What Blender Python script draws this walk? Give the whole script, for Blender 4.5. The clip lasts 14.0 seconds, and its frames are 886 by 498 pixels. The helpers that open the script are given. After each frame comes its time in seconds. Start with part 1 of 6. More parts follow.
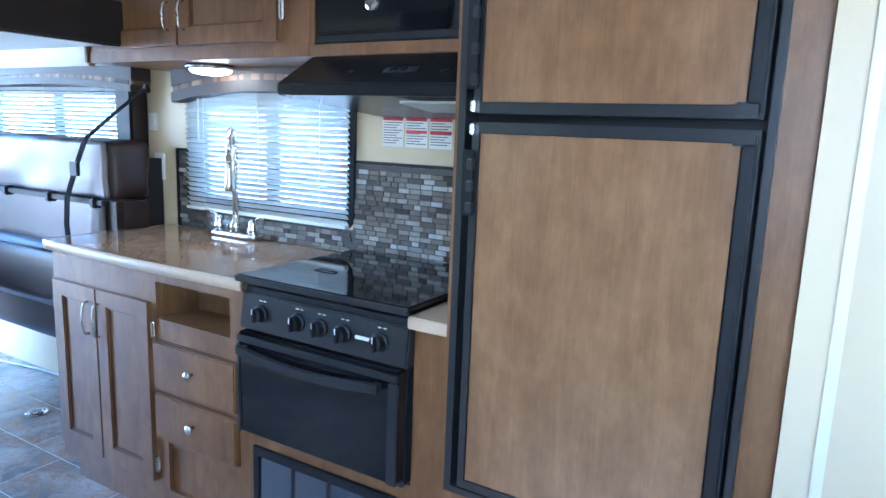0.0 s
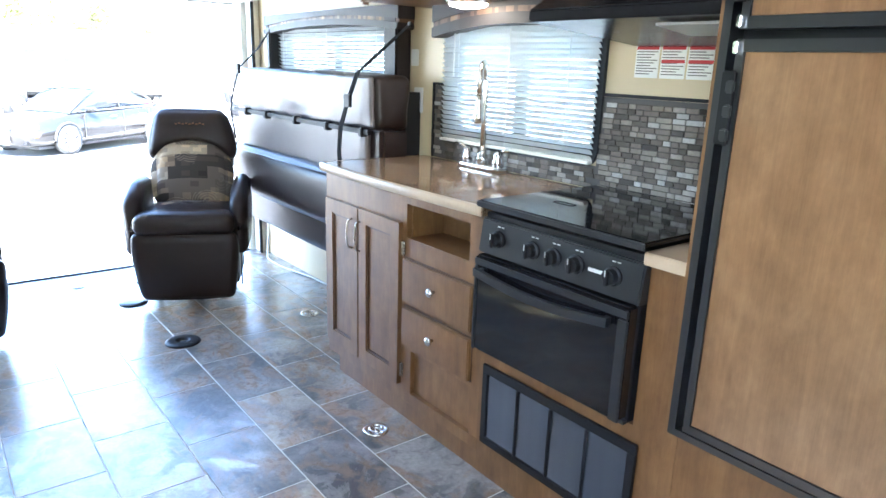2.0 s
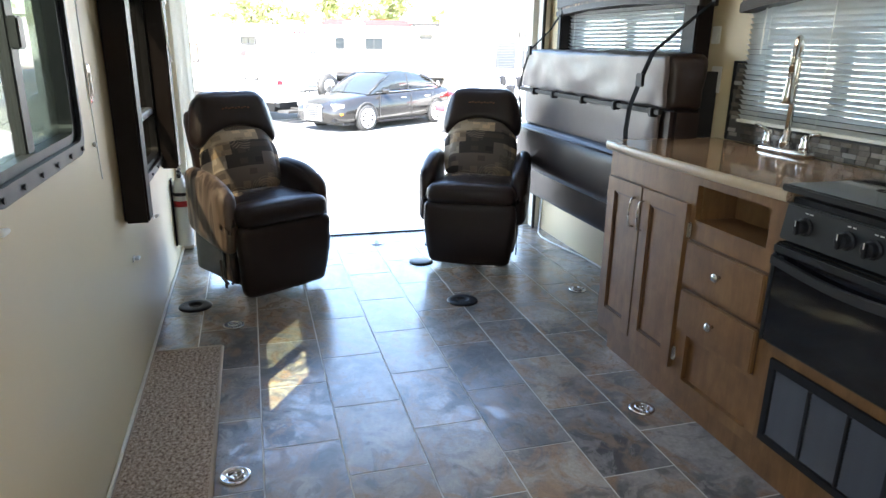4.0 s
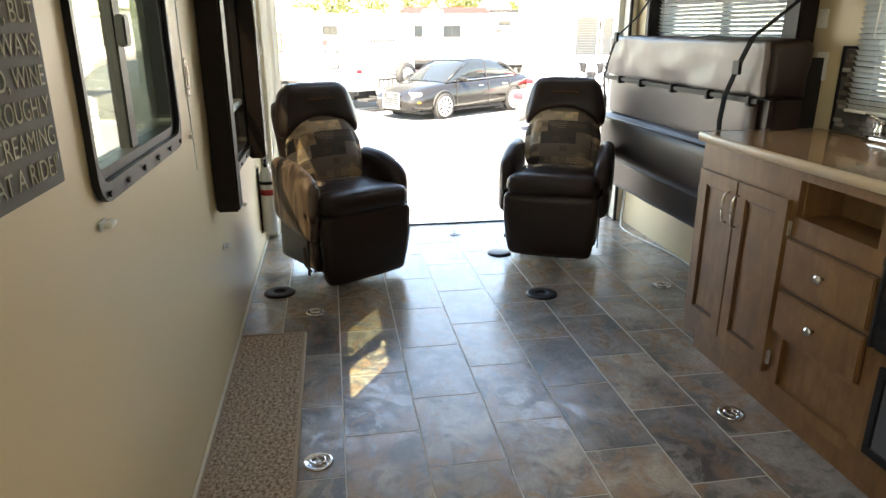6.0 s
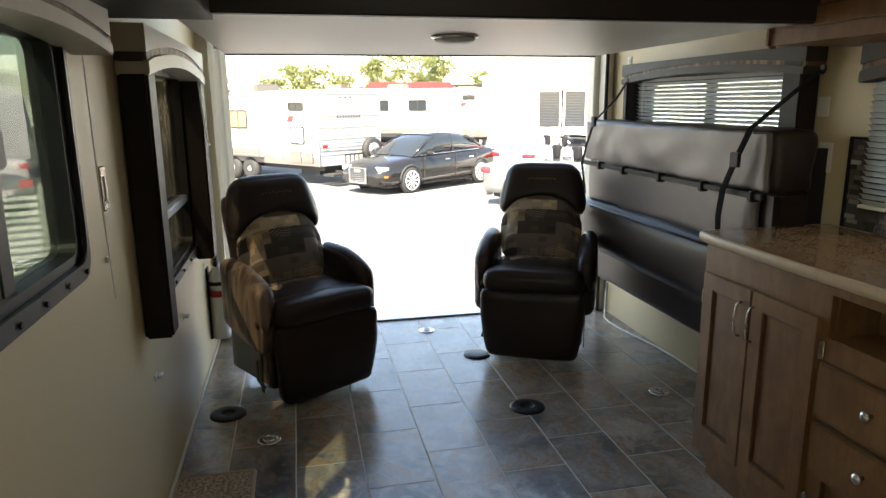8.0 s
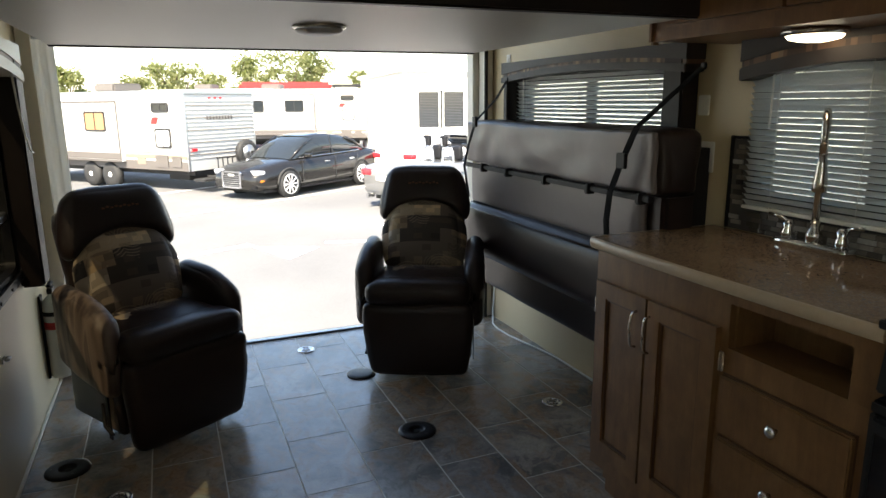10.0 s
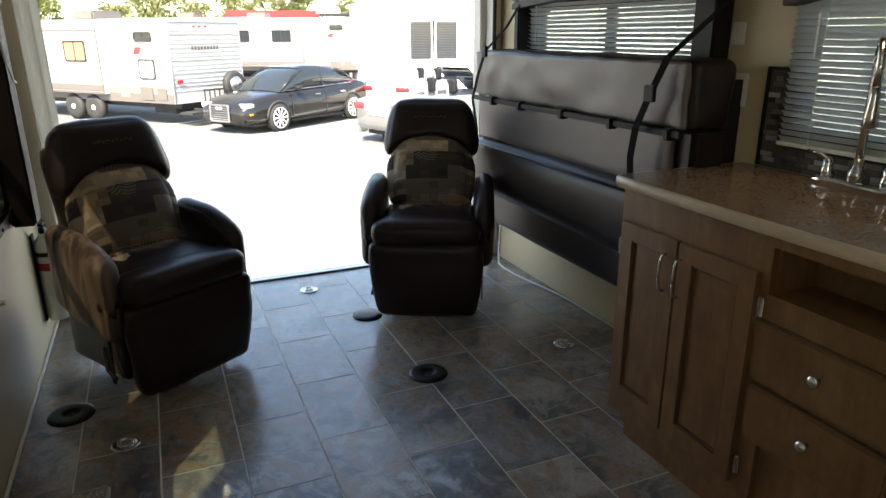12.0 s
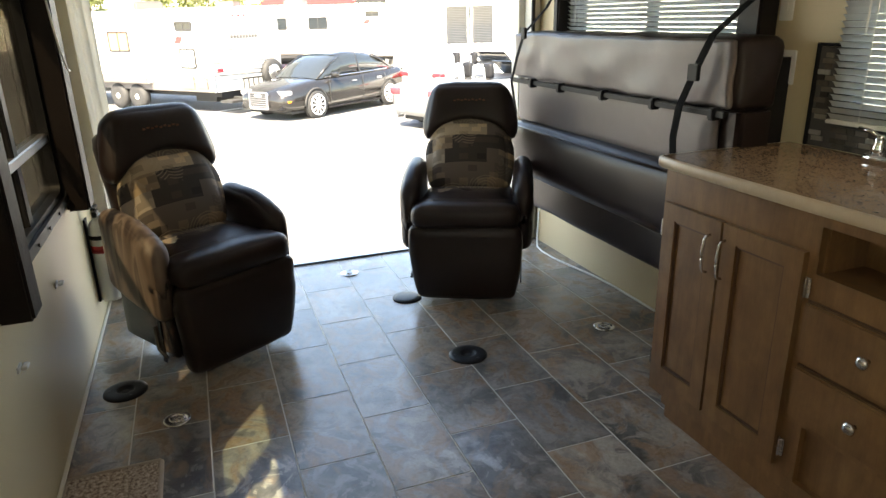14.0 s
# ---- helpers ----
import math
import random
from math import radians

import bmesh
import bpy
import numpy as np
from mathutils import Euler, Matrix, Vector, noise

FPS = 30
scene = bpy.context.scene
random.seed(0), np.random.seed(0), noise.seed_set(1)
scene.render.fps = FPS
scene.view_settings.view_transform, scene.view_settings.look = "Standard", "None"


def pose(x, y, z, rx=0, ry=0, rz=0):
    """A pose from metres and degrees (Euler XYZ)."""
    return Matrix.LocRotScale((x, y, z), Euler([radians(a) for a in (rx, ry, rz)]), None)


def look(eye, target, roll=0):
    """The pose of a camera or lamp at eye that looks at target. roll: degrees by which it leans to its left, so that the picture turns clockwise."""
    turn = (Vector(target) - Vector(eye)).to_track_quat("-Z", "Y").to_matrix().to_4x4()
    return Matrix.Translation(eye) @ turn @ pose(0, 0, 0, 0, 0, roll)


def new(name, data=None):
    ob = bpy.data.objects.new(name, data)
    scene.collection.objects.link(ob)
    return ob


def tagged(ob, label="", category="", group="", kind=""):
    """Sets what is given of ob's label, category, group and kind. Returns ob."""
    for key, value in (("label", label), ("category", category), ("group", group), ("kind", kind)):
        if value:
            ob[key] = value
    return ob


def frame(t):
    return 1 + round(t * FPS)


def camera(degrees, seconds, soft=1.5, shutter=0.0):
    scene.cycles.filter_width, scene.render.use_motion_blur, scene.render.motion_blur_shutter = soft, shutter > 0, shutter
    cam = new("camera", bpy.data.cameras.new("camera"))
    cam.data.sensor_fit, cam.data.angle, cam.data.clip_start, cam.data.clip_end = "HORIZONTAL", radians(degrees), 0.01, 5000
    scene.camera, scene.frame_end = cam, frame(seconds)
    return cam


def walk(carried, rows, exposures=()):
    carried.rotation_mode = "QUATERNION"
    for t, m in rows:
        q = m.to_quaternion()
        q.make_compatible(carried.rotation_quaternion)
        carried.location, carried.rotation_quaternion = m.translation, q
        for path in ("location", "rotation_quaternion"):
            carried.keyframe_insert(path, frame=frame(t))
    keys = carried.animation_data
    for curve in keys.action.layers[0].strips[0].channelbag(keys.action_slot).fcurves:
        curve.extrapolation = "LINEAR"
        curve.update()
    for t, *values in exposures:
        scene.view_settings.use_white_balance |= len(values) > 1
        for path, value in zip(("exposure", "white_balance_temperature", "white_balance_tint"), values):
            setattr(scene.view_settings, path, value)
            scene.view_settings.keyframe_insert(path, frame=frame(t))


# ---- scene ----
cam = camera(67.3, 14.0)
PATH = [
    (0, (4.459, 0.62, 1.367), (3.455, 2.314, 1.015), 2.2),
    (0.5, (4.422, 0.636, 1.35), (3.375, 2.296, 0.968), 2.2),
    (1, (4.4, 0.665, 1.344), (3.427, 2.36, 0.923), 1.2),
    (1.5, (4.435, 0.661, 1.345), (3.227, 2.178, 0.856), 2.7),
    (2, (4.477, 0.623, 1.32), (2.966, 1.821, 0.791), 1.9),
    (2.5, (4.497, 0.583, 1.312), (2.805, 1.496, 0.76), 2.0),
    (3, (4.506, 0.537, 1.314), (2.73, 1.268, 0.756), 0.9),
    (3.5, (4.511, 0.511, 1.305), (2.691, 1.117, 0.739), 0.7),
    (4, (4.519, 0.485, 1.301), (2.682, 1.012, 0.711), 0.9),
    (4.2, (4.517, 0.481, 1.297), (2.676, 0.979, 0.695), 0.7),
    (6.3, (4.468, 0.455, 1.32), (2.583, 0.737, 0.712), 0.0),
    (6.5, (4.437, 0.452, 1.328), (2.543, 0.719, 0.741), 0.2),
    (7, (4.343, 0.472, 1.349), (2.43, 0.698, 0.811), 0.8),
    (7.5, (4.218, 0.501, 1.372), (2.291, 0.728, 0.888), 0.8),
    (8, (4.095, 0.516, 1.384), (2.186, 0.929, 0.953), -0.5),
    (8.5, (4.027, 0.527, 1.383), (2.165, 1.132, 0.977), 0.2),
    (9, (4.002, 0.583, 1.381), (2.177, 1.281, 0.951), -0.2),
    (9.2, (3.984, 0.612, 1.373), (2.165, 1.32, 0.94), -0.4),
    (11.3, (3.687, 0.605, 1.389), (1.914, 1.408, 0.929), 0.2),
    (11.5, (3.691, 0.595, 1.387), (1.923, 1.387, 0.889), 0.3),
    (12, (3.708, 0.573, 1.363), (1.959, 1.32, 0.744), -0.3),
    (12.5, (3.717, 0.57, 1.359), (1.971, 1.286, 0.696), -1.1),
    (13, (3.72, 0.564, 1.357), (1.968, 1.266, 0.694), -1.1),
    (13.5, (3.721, 0.543, 1.355), (1.96, 1.223, 0.695), -0.9),
    (14, (3.723, 0.549, 1.355), (1.946, 1.191, 0.698), -1.4),
]
EXPOSURES = [(0.0, 4.8, 4700, 10), (0.5, 4.95, 5000, 10), (1.0, 5.0, 5300, 10), (1.5, 5.1, 5600, 10), (2.5, 4.8, 5900, 10), (3.0, 4.5, 6100, 10), (4.0, 3.72, 6500, 10), (6.3, 3.5, 8200, 10), (7.0, 3.28, 8200, 10), (7.5, 3.02, 8100, 10), (8.0, 2.6, 7900, 10), (9.0, 2.12, 7600, 10), (11.3, 2.0, 7400, 10), (12.0, 2.28, 7500, 10), (12.5, 2.5, 7650, 10), (14.0, 3.12, 8200, 10)]
walk(cam, [(t, look(eye, target, roll)) for t, eye, target, roll in PATH], EXPOSURES)

# ---- world, sun and exposure ----
world = bpy.data.worlds.new("daylight")
scene.world = world
world.use_nodes = True
wn = world.node_tree
sky = wn.nodes.new("ShaderNodeTexSky")
sky.sky_type = "NISHITA"
sky.sun_disc = False
SUN = Vector((0.71, -0.455, 1.0)).normalized()
sky.sun_elevation = math.asin(SUN.z)
sky.sun_rotation = math.atan2(SUN.x, SUN.y)
wn.links.new(sky.outputs[0], wn.nodes["Background"].inputs[0])
wn.nodes["Background"].inputs[1].default_value = 0.15
sun = new("sun", bpy.data.lights.new("sun", "SUN"))
sun.data.energy, sun.data.angle, sun.data.color = 4.6, radians(0.5), (1.0, 0.95, 0.86)
sun.matrix_world = look((30, -18, 40), Vector((30, -18, 40)) - SUN)


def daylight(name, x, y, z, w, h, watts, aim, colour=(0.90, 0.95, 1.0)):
    """A sky-coloured fill lamp at an opening added out of view."""
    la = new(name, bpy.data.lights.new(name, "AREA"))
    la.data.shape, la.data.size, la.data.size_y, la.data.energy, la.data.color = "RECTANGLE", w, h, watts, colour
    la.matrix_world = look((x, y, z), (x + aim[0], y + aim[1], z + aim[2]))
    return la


# fill lamps added to brighten the room; their openings are unseen
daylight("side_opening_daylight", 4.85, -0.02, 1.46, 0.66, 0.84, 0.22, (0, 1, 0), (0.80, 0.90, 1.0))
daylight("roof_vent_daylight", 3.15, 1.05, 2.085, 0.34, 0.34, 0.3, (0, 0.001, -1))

W, LEN, TOP = 2.495, 5.6, 2.06          # inside width, length, ceiling height
GROUND = -0.89


# ---- materials ----
def material(name, colour=(0.5, 0.5, 0.5), rough=0.5, metal=0.0, spec=0.5, coat=0.0):
    m = bpy.data.materials.new(name)
    m.use_nodes = True
    p = m.node_tree.nodes["Principled BSDF"]
    p.inputs["Base Color"].default_value = (*colour, 1)
    p.inputs["Roughness"].default_value = rough
    p.inputs["Metallic"].default_value = metal
    p.inputs["Specular IOR Level"].default_value = spec
    p.inputs["Coat Weight"].default_value = coat
    return m


def node(m, kind, **inputs):
    n = m.node_tree.nodes.new(kind)
    for key, value in inputs.items():
        n.inputs[key].default_value = value
    return n


def link(m, a, b):
    m.node_tree.links.new(a, b)


def shader(m):
    return m.node_tree.nodes["Principled BSDF"]


def coords(m, scale=(1, 1, 1), shift=False, generated=False):
    """Object coordinates in metres, scaled; shift moves them by a random amount for each object."""
    tc = node(m, "ShaderNodeTexCoord")
    mp = node(m, "ShaderNodeMapping")
    mp.inputs["Scale"].default_value = scale
    link(m, tc.outputs["Generated" if generated else "Object"], mp.inputs["Vector"])
    if shift:
        info = node(m, "ShaderNodeObjectInfo")
        mul = node(m, "ShaderNodeMath")
        mul.operation = "MULTIPLY"
        mul.inputs[1].default_value = 37.0
        link(m, info.outputs["Random"], mul.inputs[0])
        link(m, mul.outputs[0], mp.inputs["Location"])
    return mp.outputs["Vector"]


def noise_of(m, vec, scale, detail=4, rough=0.6, distort=0.0):
    n = node(m, "ShaderNodeTexNoise", Scale=scale, Detail=detail, Roughness=rough, Distortion=distort)
    link(m, vec, n.inputs["Vector"])
    return n.outputs["Fac"]


def ramp(m, fac, stops, constant=False):
    r = node(m, "ShaderNodeValToRGB")
    r.color_ramp.interpolation = "CONSTANT" if constant else "LINEAR"
    els = r.color_ramp.elements
    while len(els) < len(stops):
        els.new(0.5)
    for e, (pos, col) in zip(els, stops):
        e.position, e.color = pos, (*col, 1)
    link(m, fac, r.inputs[0])
    return r.outputs[0]


def blend(m, fac, a, b, mode="MIX"):
    n = node(m, "ShaderNodeMix")
    n.data_type, n.blend_type = "RGBA", mode
    for value, socket in ((fac, n.inputs[0]), (a, n.inputs[6]), (b, n.inputs[7])):
        if isinstance(value, (int, float)):
            socket.default_value = value
        elif isinstance(value, tuple):
            socket.default_value = (*value, 1)
        else:
            link(m, value, socket)
    return n.outputs[2]


def bump(m, height, strength=0.3, distance=0.002):
    b = node(m, "ShaderNodeBump", Strength=strength, Distance=distance)
    link(m, height, b.inputs["Height"])
    link(m, b.outputs[0], shader(m).inputs["Normal"])


def paint_on(m, colour):
    link(m, colour, shader(m).inputs["Base Color"])


def rough_on(m, fac, lo, hi):
    r = node(m, "ShaderNodeMapRange")
    r.inputs["To Min"].default_value, r.inputs["To Max"].default_value = lo, hi
    link(m, fac, r.inputs["Value"])
    link(m, r.outputs[0], shader(m).inputs["Roughness"])


def mottled(name, c1, c2, rough, scale=8, grain=120, strength=0.15, distance=0.001, metal=0.0, spec=0.5, stretch=(1, 1, 1), shift=False):
    """A surface of two near colours in large soft patches, with fine grain."""
    m = material(name, c1, rough, metal, spec)
    v = coords(m, stretch, shift)
    big, fine = noise_of(m, v, scale, 5), noise_of(m, v, grain, 3)
    paint_on(m, blend(m, blend(m, 0.25, big, fine), c1, c2))
    rough_on(m, big, rough * 0.85, min(1, rough * 1.15))
    bump(m, fine, strength, distance)
    return m


def wood(name, dark, mid, light, rough=0.38, axis="z", scale=1.0):
    m = material(name, mid, rough)
    s = {"z": (1, 1, 0.12), "x": (0.12, 1, 1)}[axis]
    v = coords(m, tuple(scale * k for k in s), True)
    streak = noise_of(m, v, 26, 7, 0.72, 0.8)
    cloud = noise_of(m, coords(m, (scale, scale, scale * 0.6), True), 9, 6, 0.68)
    fine = noise_of(m, coords(m, tuple(k * (6 if k == 1 else 1) for k in s), True), 60, 4)
    c = ramp(m, blend(m, 0.6, streak, cloud), [(0.34, dark), (0.5, mid), (0.67, light)])
    paint_on(m, blend(m, 0.17, c, fine, "OVERLAY"))
    rough_on(m, streak, rough * 0.85, rough * 1.2)
    bump(m, fine, 0.08, 0.0008)
    return m


WALL = mottled("beige_wallboard", (0.56, 0.463, 0.292), (0.62, 0.52, 0.335), 0.42, 2.5, 260, 0.12, 0.0006)
CEILING = mottled("cream_panel", (0.66, 0.63, 0.56), (0.72, 0.69, 0.62), 0.4, 3, 200, 0.1, 0.0005)
TRIM = mottled("cream_trim", (0.68, 0.64, 0.54), (0.74, 0.70, 0.60), 0.35, 6, 150, 0.05)
WOOD = wood("maple_cabinet", (0.112, 0.050, 0.016), (0.175, 0.084, 0.029), (0.242, 0.128, 0.048))
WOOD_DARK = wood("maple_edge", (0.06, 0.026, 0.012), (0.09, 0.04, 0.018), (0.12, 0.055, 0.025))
PANEL = wood("fridge_panel", (0.135, 0.068, 0.027), (0.20, 0.106, 0.046), (0.275, 0.156, 0.072), 0.30)
BLACK = mottled("black_plastic", (0.010, 0.010, 0.011), (0.016, 0.016, 0.018), 0.45, 20, 400, 0.1, 0.0003, 0.0, 0.22)
SATIN = mottled("dark_satin_metal", (0.020, 0.021, 0.023), (0.031, 0.032, 0.035), 0.30, 10, 500, 0.08, 0.0003, 0.25)
GLOSS = material("black_glass", (0.008, 0.008, 0.01), 0.06, 0, 0.6)
CHROME = material("chrome", (0.75, 0.75, 0.76), 0.12, 1.0)
NICKEL = mottled("brushed_nickel", (0.60, 0.57, 0.53), (0.68, 0.65, 0.60), 0.26, 30, 300, 0.05, 0.0003, 1.0)
WHITE = mottled("white_plastic", (0.74, 0.74, 0.70), (0.80, 0.80, 0.76), 0.4, 12, 200, 0.04)
ALUMINIUM = mottled("aluminium", (0.50, 0.51, 0.52), (0.60, 0.61, 0.62), 0.35, 25, 300, 0.08, 0.0004, 0.9)
RUBBER = mottled("rubber", (0.018, 0.018, 0.018), (0.03, 0.03, 0.03), 0.75, 14, 200, 0.2)
GREY_RING = mottled("grey_window_clamp", (0.014, 0.015, 0.018), (0.024, 0.025, 0.029), 0.40, 20, 300, 0.1, 0.0004, 0.1, 0.3)
LOUVRE = mottled("blue_grey_louvre", (0.075, 0.08, 0.092), (0.10, 0.106, 0.12), 0.24, 20, 200, 0.05, 0.0003, 0.3)
HOOD = mottled("matt_black_enamel", (0.010, 0.010, 0.011), (0.016, 0.016, 0.018), 0.26, 14, 300, 0.05, 0.0003, 0.0, 0.2)
WEBBING = mottled("black_webbing", (0.008, 0.008, 0.009), (0.013, 0.013, 0.014), 0.9, 60, 700, 0.3, 0.0008, 0.0, 0.1)
RED = material("red_plastic", (0.5, 0.03, 0.03), 0.4)


def leather(name, c1, c2, rough):
    m = material(name, c1, rough)
    v = coords(m)
    vor = node(m, "ShaderNodeTexVoronoi", Scale=420.0)
    link(m, v, vor.inputs["Vector"])
    crease = noise_of(m, v, 9, 5, 0.6, 0.8)
    paint_on(m, blend(m, crease, c1, c2))
    rough_on(m, noise_of(m, v, 30), rough * 0.8, rough * 1.25)
    bump(m, blend(m, 0.6, vor.outputs["Distance"], crease), 0.25, 0.0022)
    return m


LEATHER = leather("brown_leather", (0.017, 0.0100, 0.0086), (0.028, 0.0168, 0.0145), 0.36)
shader(LEATHER).inputs["Specular IOR Level"].default_value = 0.36
# base colour lightened to stand in for daylight sheen on the sofa panels
SHEEN_VINYL = leather("sheen_lightened_vinyl", (0.120, 0.100, 0.098), (0.160, 0.136, 0.134), 0.32)

TILE = material("slate_vinyl", (0.1, 0.1, 0.1), 0.34, 0, 0.55)
v = coords(TILE, (1, 1, 1), True)
cloud = noise_of(TILE, v, 4.2, 5, 0.55, 0.6)          # broad slate clouds
cleft = noise_of(TILE, v, 8.5, 8, 0.62, 1.6)          # ragged cleft edges
grit = noise_of(TILE, v, 70, 4, 0.65)
rusty = noise_of(TILE, coords(TILE, (1.0, 1.5, 1), True), 4.6, 6, 0.6, 1.3)
base = ramp(TILE, cloud, [(0.30, (0.055, 0.054, 0.056)), (0.46, (0.125, 0.122, 0.122)), (0.58, (0.215, 0.208, 0.198)), (0.74, (0.34, 0.322, 0.295))])
flake = ramp(TILE, cleft, [(0.505, (0, 0, 0)), (0.53, (0.8, 0.8, 0.8)), (0.62, (1, 1, 1))])
base = blend(TILE, blend(TILE, 0.58, (0.0, 0.0, 0.0), flake), base, (0.42, 0.41, 0.39))
pit = ramp(TILE, cleft, [(0.30, (1, 1, 1)), (0.40, (0.5, 0.5, 0.5)), (0.43, (0, 0, 0))])
base = blend(TILE, blend(TILE, 0.65, (0.0, 0.0, 0.0), pit), base, (0.040, 0.036, 0.034))
rust = ramp(TILE, rusty, [(0.47, (0, 0, 0)), (0.60, (1, 1, 1))])
base = blend(TILE, blend(TILE, 0.6, (0.0, 0.0, 0.0), rust), base, (0.27, 0.170, 0.100))
base = blend(TILE, 0.35, base, grit, "OVERLAY")
info = node(TILE, "ShaderNodeObjectInfo")
tone = ramp(TILE, info.outputs["Random"], [(0.0, (0.95, 0.95, 0.98)), (0.35, (1.15, 1.12, 1.08)), (0.7, (1.28, 1.16, 1.02)), (1.0, (1.42, 1.36, 1.28))])
paint_on(TILE, blend(TILE, 1.0, base, tone, "MULTIPLY"))
rough_on(TILE, flake, 0.34, 0.13)
shader(TILE).inputs["Coat Weight"].default_value = 0.42
shader(TILE).inputs["Coat Roughness"].default_value = 0.24
bump(TILE, blend(TILE, 0.3, cleft, grit), 0.16, 0.002)
GROUT = mottled("pale_joint", (0.50, 0.48, 0.44), (0.62, 0.60, 0.55), 0.55, 10, 200)

COUNTER = material("tan_laminate", (0.3, 0.2, 0.13), 0.08)
v = coords(COUNTER)
speck = ramp(COUNTER, noise_of(COUNTER, v, 160, 3, 0.7), [(0.36, (0.12, 0.07, 0.04)), (0.46, (0.29, 0.19, 0.115)), (0.6, (0.34, 0.23, 0.145)), (0.7, (0.46, 0.36, 0.25))])
paint_on(COUNTER, blend(COUNTER, 0.2, speck, noise_of(COUNTER, v, 9, 4), "OVERLAY"))
EDGE = mottled("counter_edge", (0.42, 0.31, 0.20), (0.54, 0.42, 0.29), 0.3, 30, 160)

# patchwork upholstery: square patches of tan, olive, grey and black
PATCH = material("patchwork_fabric", (0.2, 0.17, 0.12), 0.8)


def patches(width, height, shift):
    tc = node(PATCH, "ShaderNodeTexCoord")
    sp = node(PATCH, "ShaderNodeSeparateXYZ")
    link(PATCH, tc.outputs["Object"], sp.inputs[0])
    cb = node(PATCH, "ShaderNodeCombineXYZ")
    add = node(PATCH, "ShaderNodeMath")
    add.inputs[1].default_value = shift
    link(PATCH, sp.outputs[1], add.inputs[0])
    link(PATCH, add.outputs[0], cb.inputs[0])
    sub = node(PATCH, "ShaderNodeMath")
    sub.operation = "SUBTRACT"
    link(PATCH, sp.outputs[2], sub.inputs[0])
    link(PATCH, sp.outputs[0], sub.inputs[1])
    link(PATCH, sub.outputs[0], cb.inputs[1])
    br = node(PATCH, "ShaderNodeTexBrick", Color1=(0, 0, 0, 1), Color2=(1, 1, 1, 1), Mortar=(0.5, 0.5, 0.5, 1))
    br.inputs["Scale"].default_value = 1.0
    br.inputs["Mortar Size"].default_value = 0.0
    br.inputs["Brick Width"].default_value = width
    br.inputs["Row Height"].default_value = height
    br.offset = 0.37
    link(PATCH, cb.outputs[0], br.inputs["Vector"])
    return br.outputs["Color"]


pc = ramp(PATCH, patches(0.108, 0.088, 3.0), [(0.0, (0.055, 0.045, 0.040)), (0.16, (0.27, 0.20, 0.135)), (0.34, (0.13, 0.105, 0.085)), (0.5, (0.42, 0.335, 0.23)), (0.64, (0.16, 0.13, 0.11)), (0.78, (0.25, 0.19, 0.135)), (0.9, (0.44, 0.37, 0.29))], True)
small = ramp(PATCH, patches(0.046, 0.036, 5.0), [(0.0, (0.5, 0.5, 0.5)), (0.55, (0.22, 0.22, 0.22)), (0.72, (0.5, 0.5, 0.5)), (0.86, (0.9, 0.86, 0.74))], True)
weave = blend(PATCH, 0.6, pc, small, "OVERLAY")
# thin woven rings round the middle of some of the blocks
cell = node(PATCH, "ShaderNodeTexVoronoi", Scale=8.0)
link(PATCH, coords(PATCH), cell.inputs["Vector"])
swing = node(PATCH, "ShaderNodeMath")
swing.operation = "MULTIPLY"
swing.inputs[1].default_value = 62.0
link(PATCH, cell.outputs["Distance"], swing.inputs[0])
wave = node(PATCH, "ShaderNodeMath")
wave.operation = "SINE"
link(PATCH, swing.outputs[0], wave.inputs[0])
pick = node(PATCH, "ShaderNodeSeparateColor")
link(PATCH, cell.outputs["Color"], pick.inputs[0])
amount = node(PATCH, "ShaderNodeMath")
amount.operation = "MULTIPLY"
link(PATCH, ramp(PATCH, wave.outputs[0], [(0.35, (0, 0, 0)), (0.7, (0.4, 0.4, 0.4))]), amount.inputs[0])
link(PATCH, ramp(PATCH, pick.outputs[0], [(0.7, (0, 0, 0)), (0.74, (1, 1, 1))]), amount.inputs[1])
paint_on(PATCH, blend(PATCH, amount.outputs[0], weave, (0.46, 0.38, 0.28)))
bump(PATCH, noise_of(PATCH, coords(PATCH), 500, 2), 0.3, 0.001)

# sunlight on the arm, painted as broad tan, brown and grey stripes
SUN_STRIPE = material("sunlit_stripes", (0.2, 0.15, 0.11), 0.5)
v = coords(SUN_STRIPE, (1, 1, 0.10))
paint_on(SUN_STRIPE, ramp(SUN_STRIPE, noise_of(SUN_STRIPE, v, 15, 2, 0.4, 0.2), [(0.36, (0.06, 0.040, 0.032)), (0.45, (0.17, 0.125, 0.098)), (0.55, (0.24, 0.185, 0.150)), (0.62, (0.10, 0.075, 0.062)), (0.70, (0.20, 0.150, 0.120))]))
bump(SUN_STRIPE, noise_of(SUN_STRIPE, v, 300, 2), 0.15, 0.001)

# the strip of small brown blocks along a valance
MOSAIC_STRIP = material("block_strip", (0.2, 0.12, 0.07), 0.55)
v = coords(MOSAIC_STRIP, (48, 1, 0.5))
vor = node(MOSAIC_STRIP, "ShaderNodeTexVoronoi", Scale=1.0, Randomness=0.9)
vor.voronoi_dimensions = "1D"
sepx = node(MOSAIC_STRIP, "ShaderNodeSeparateXYZ")
link(MOSAIC_STRIP, v, sepx.inputs[0])
link(MOSAIC_STRIP, sepx.outputs[0], vor.inputs["W"])
sepc = node(MOSAIC_STRIP, "ShaderNodeSeparateColor")
link(MOSAIC_STRIP, vor.outputs["Color"], sepc.inputs[0])
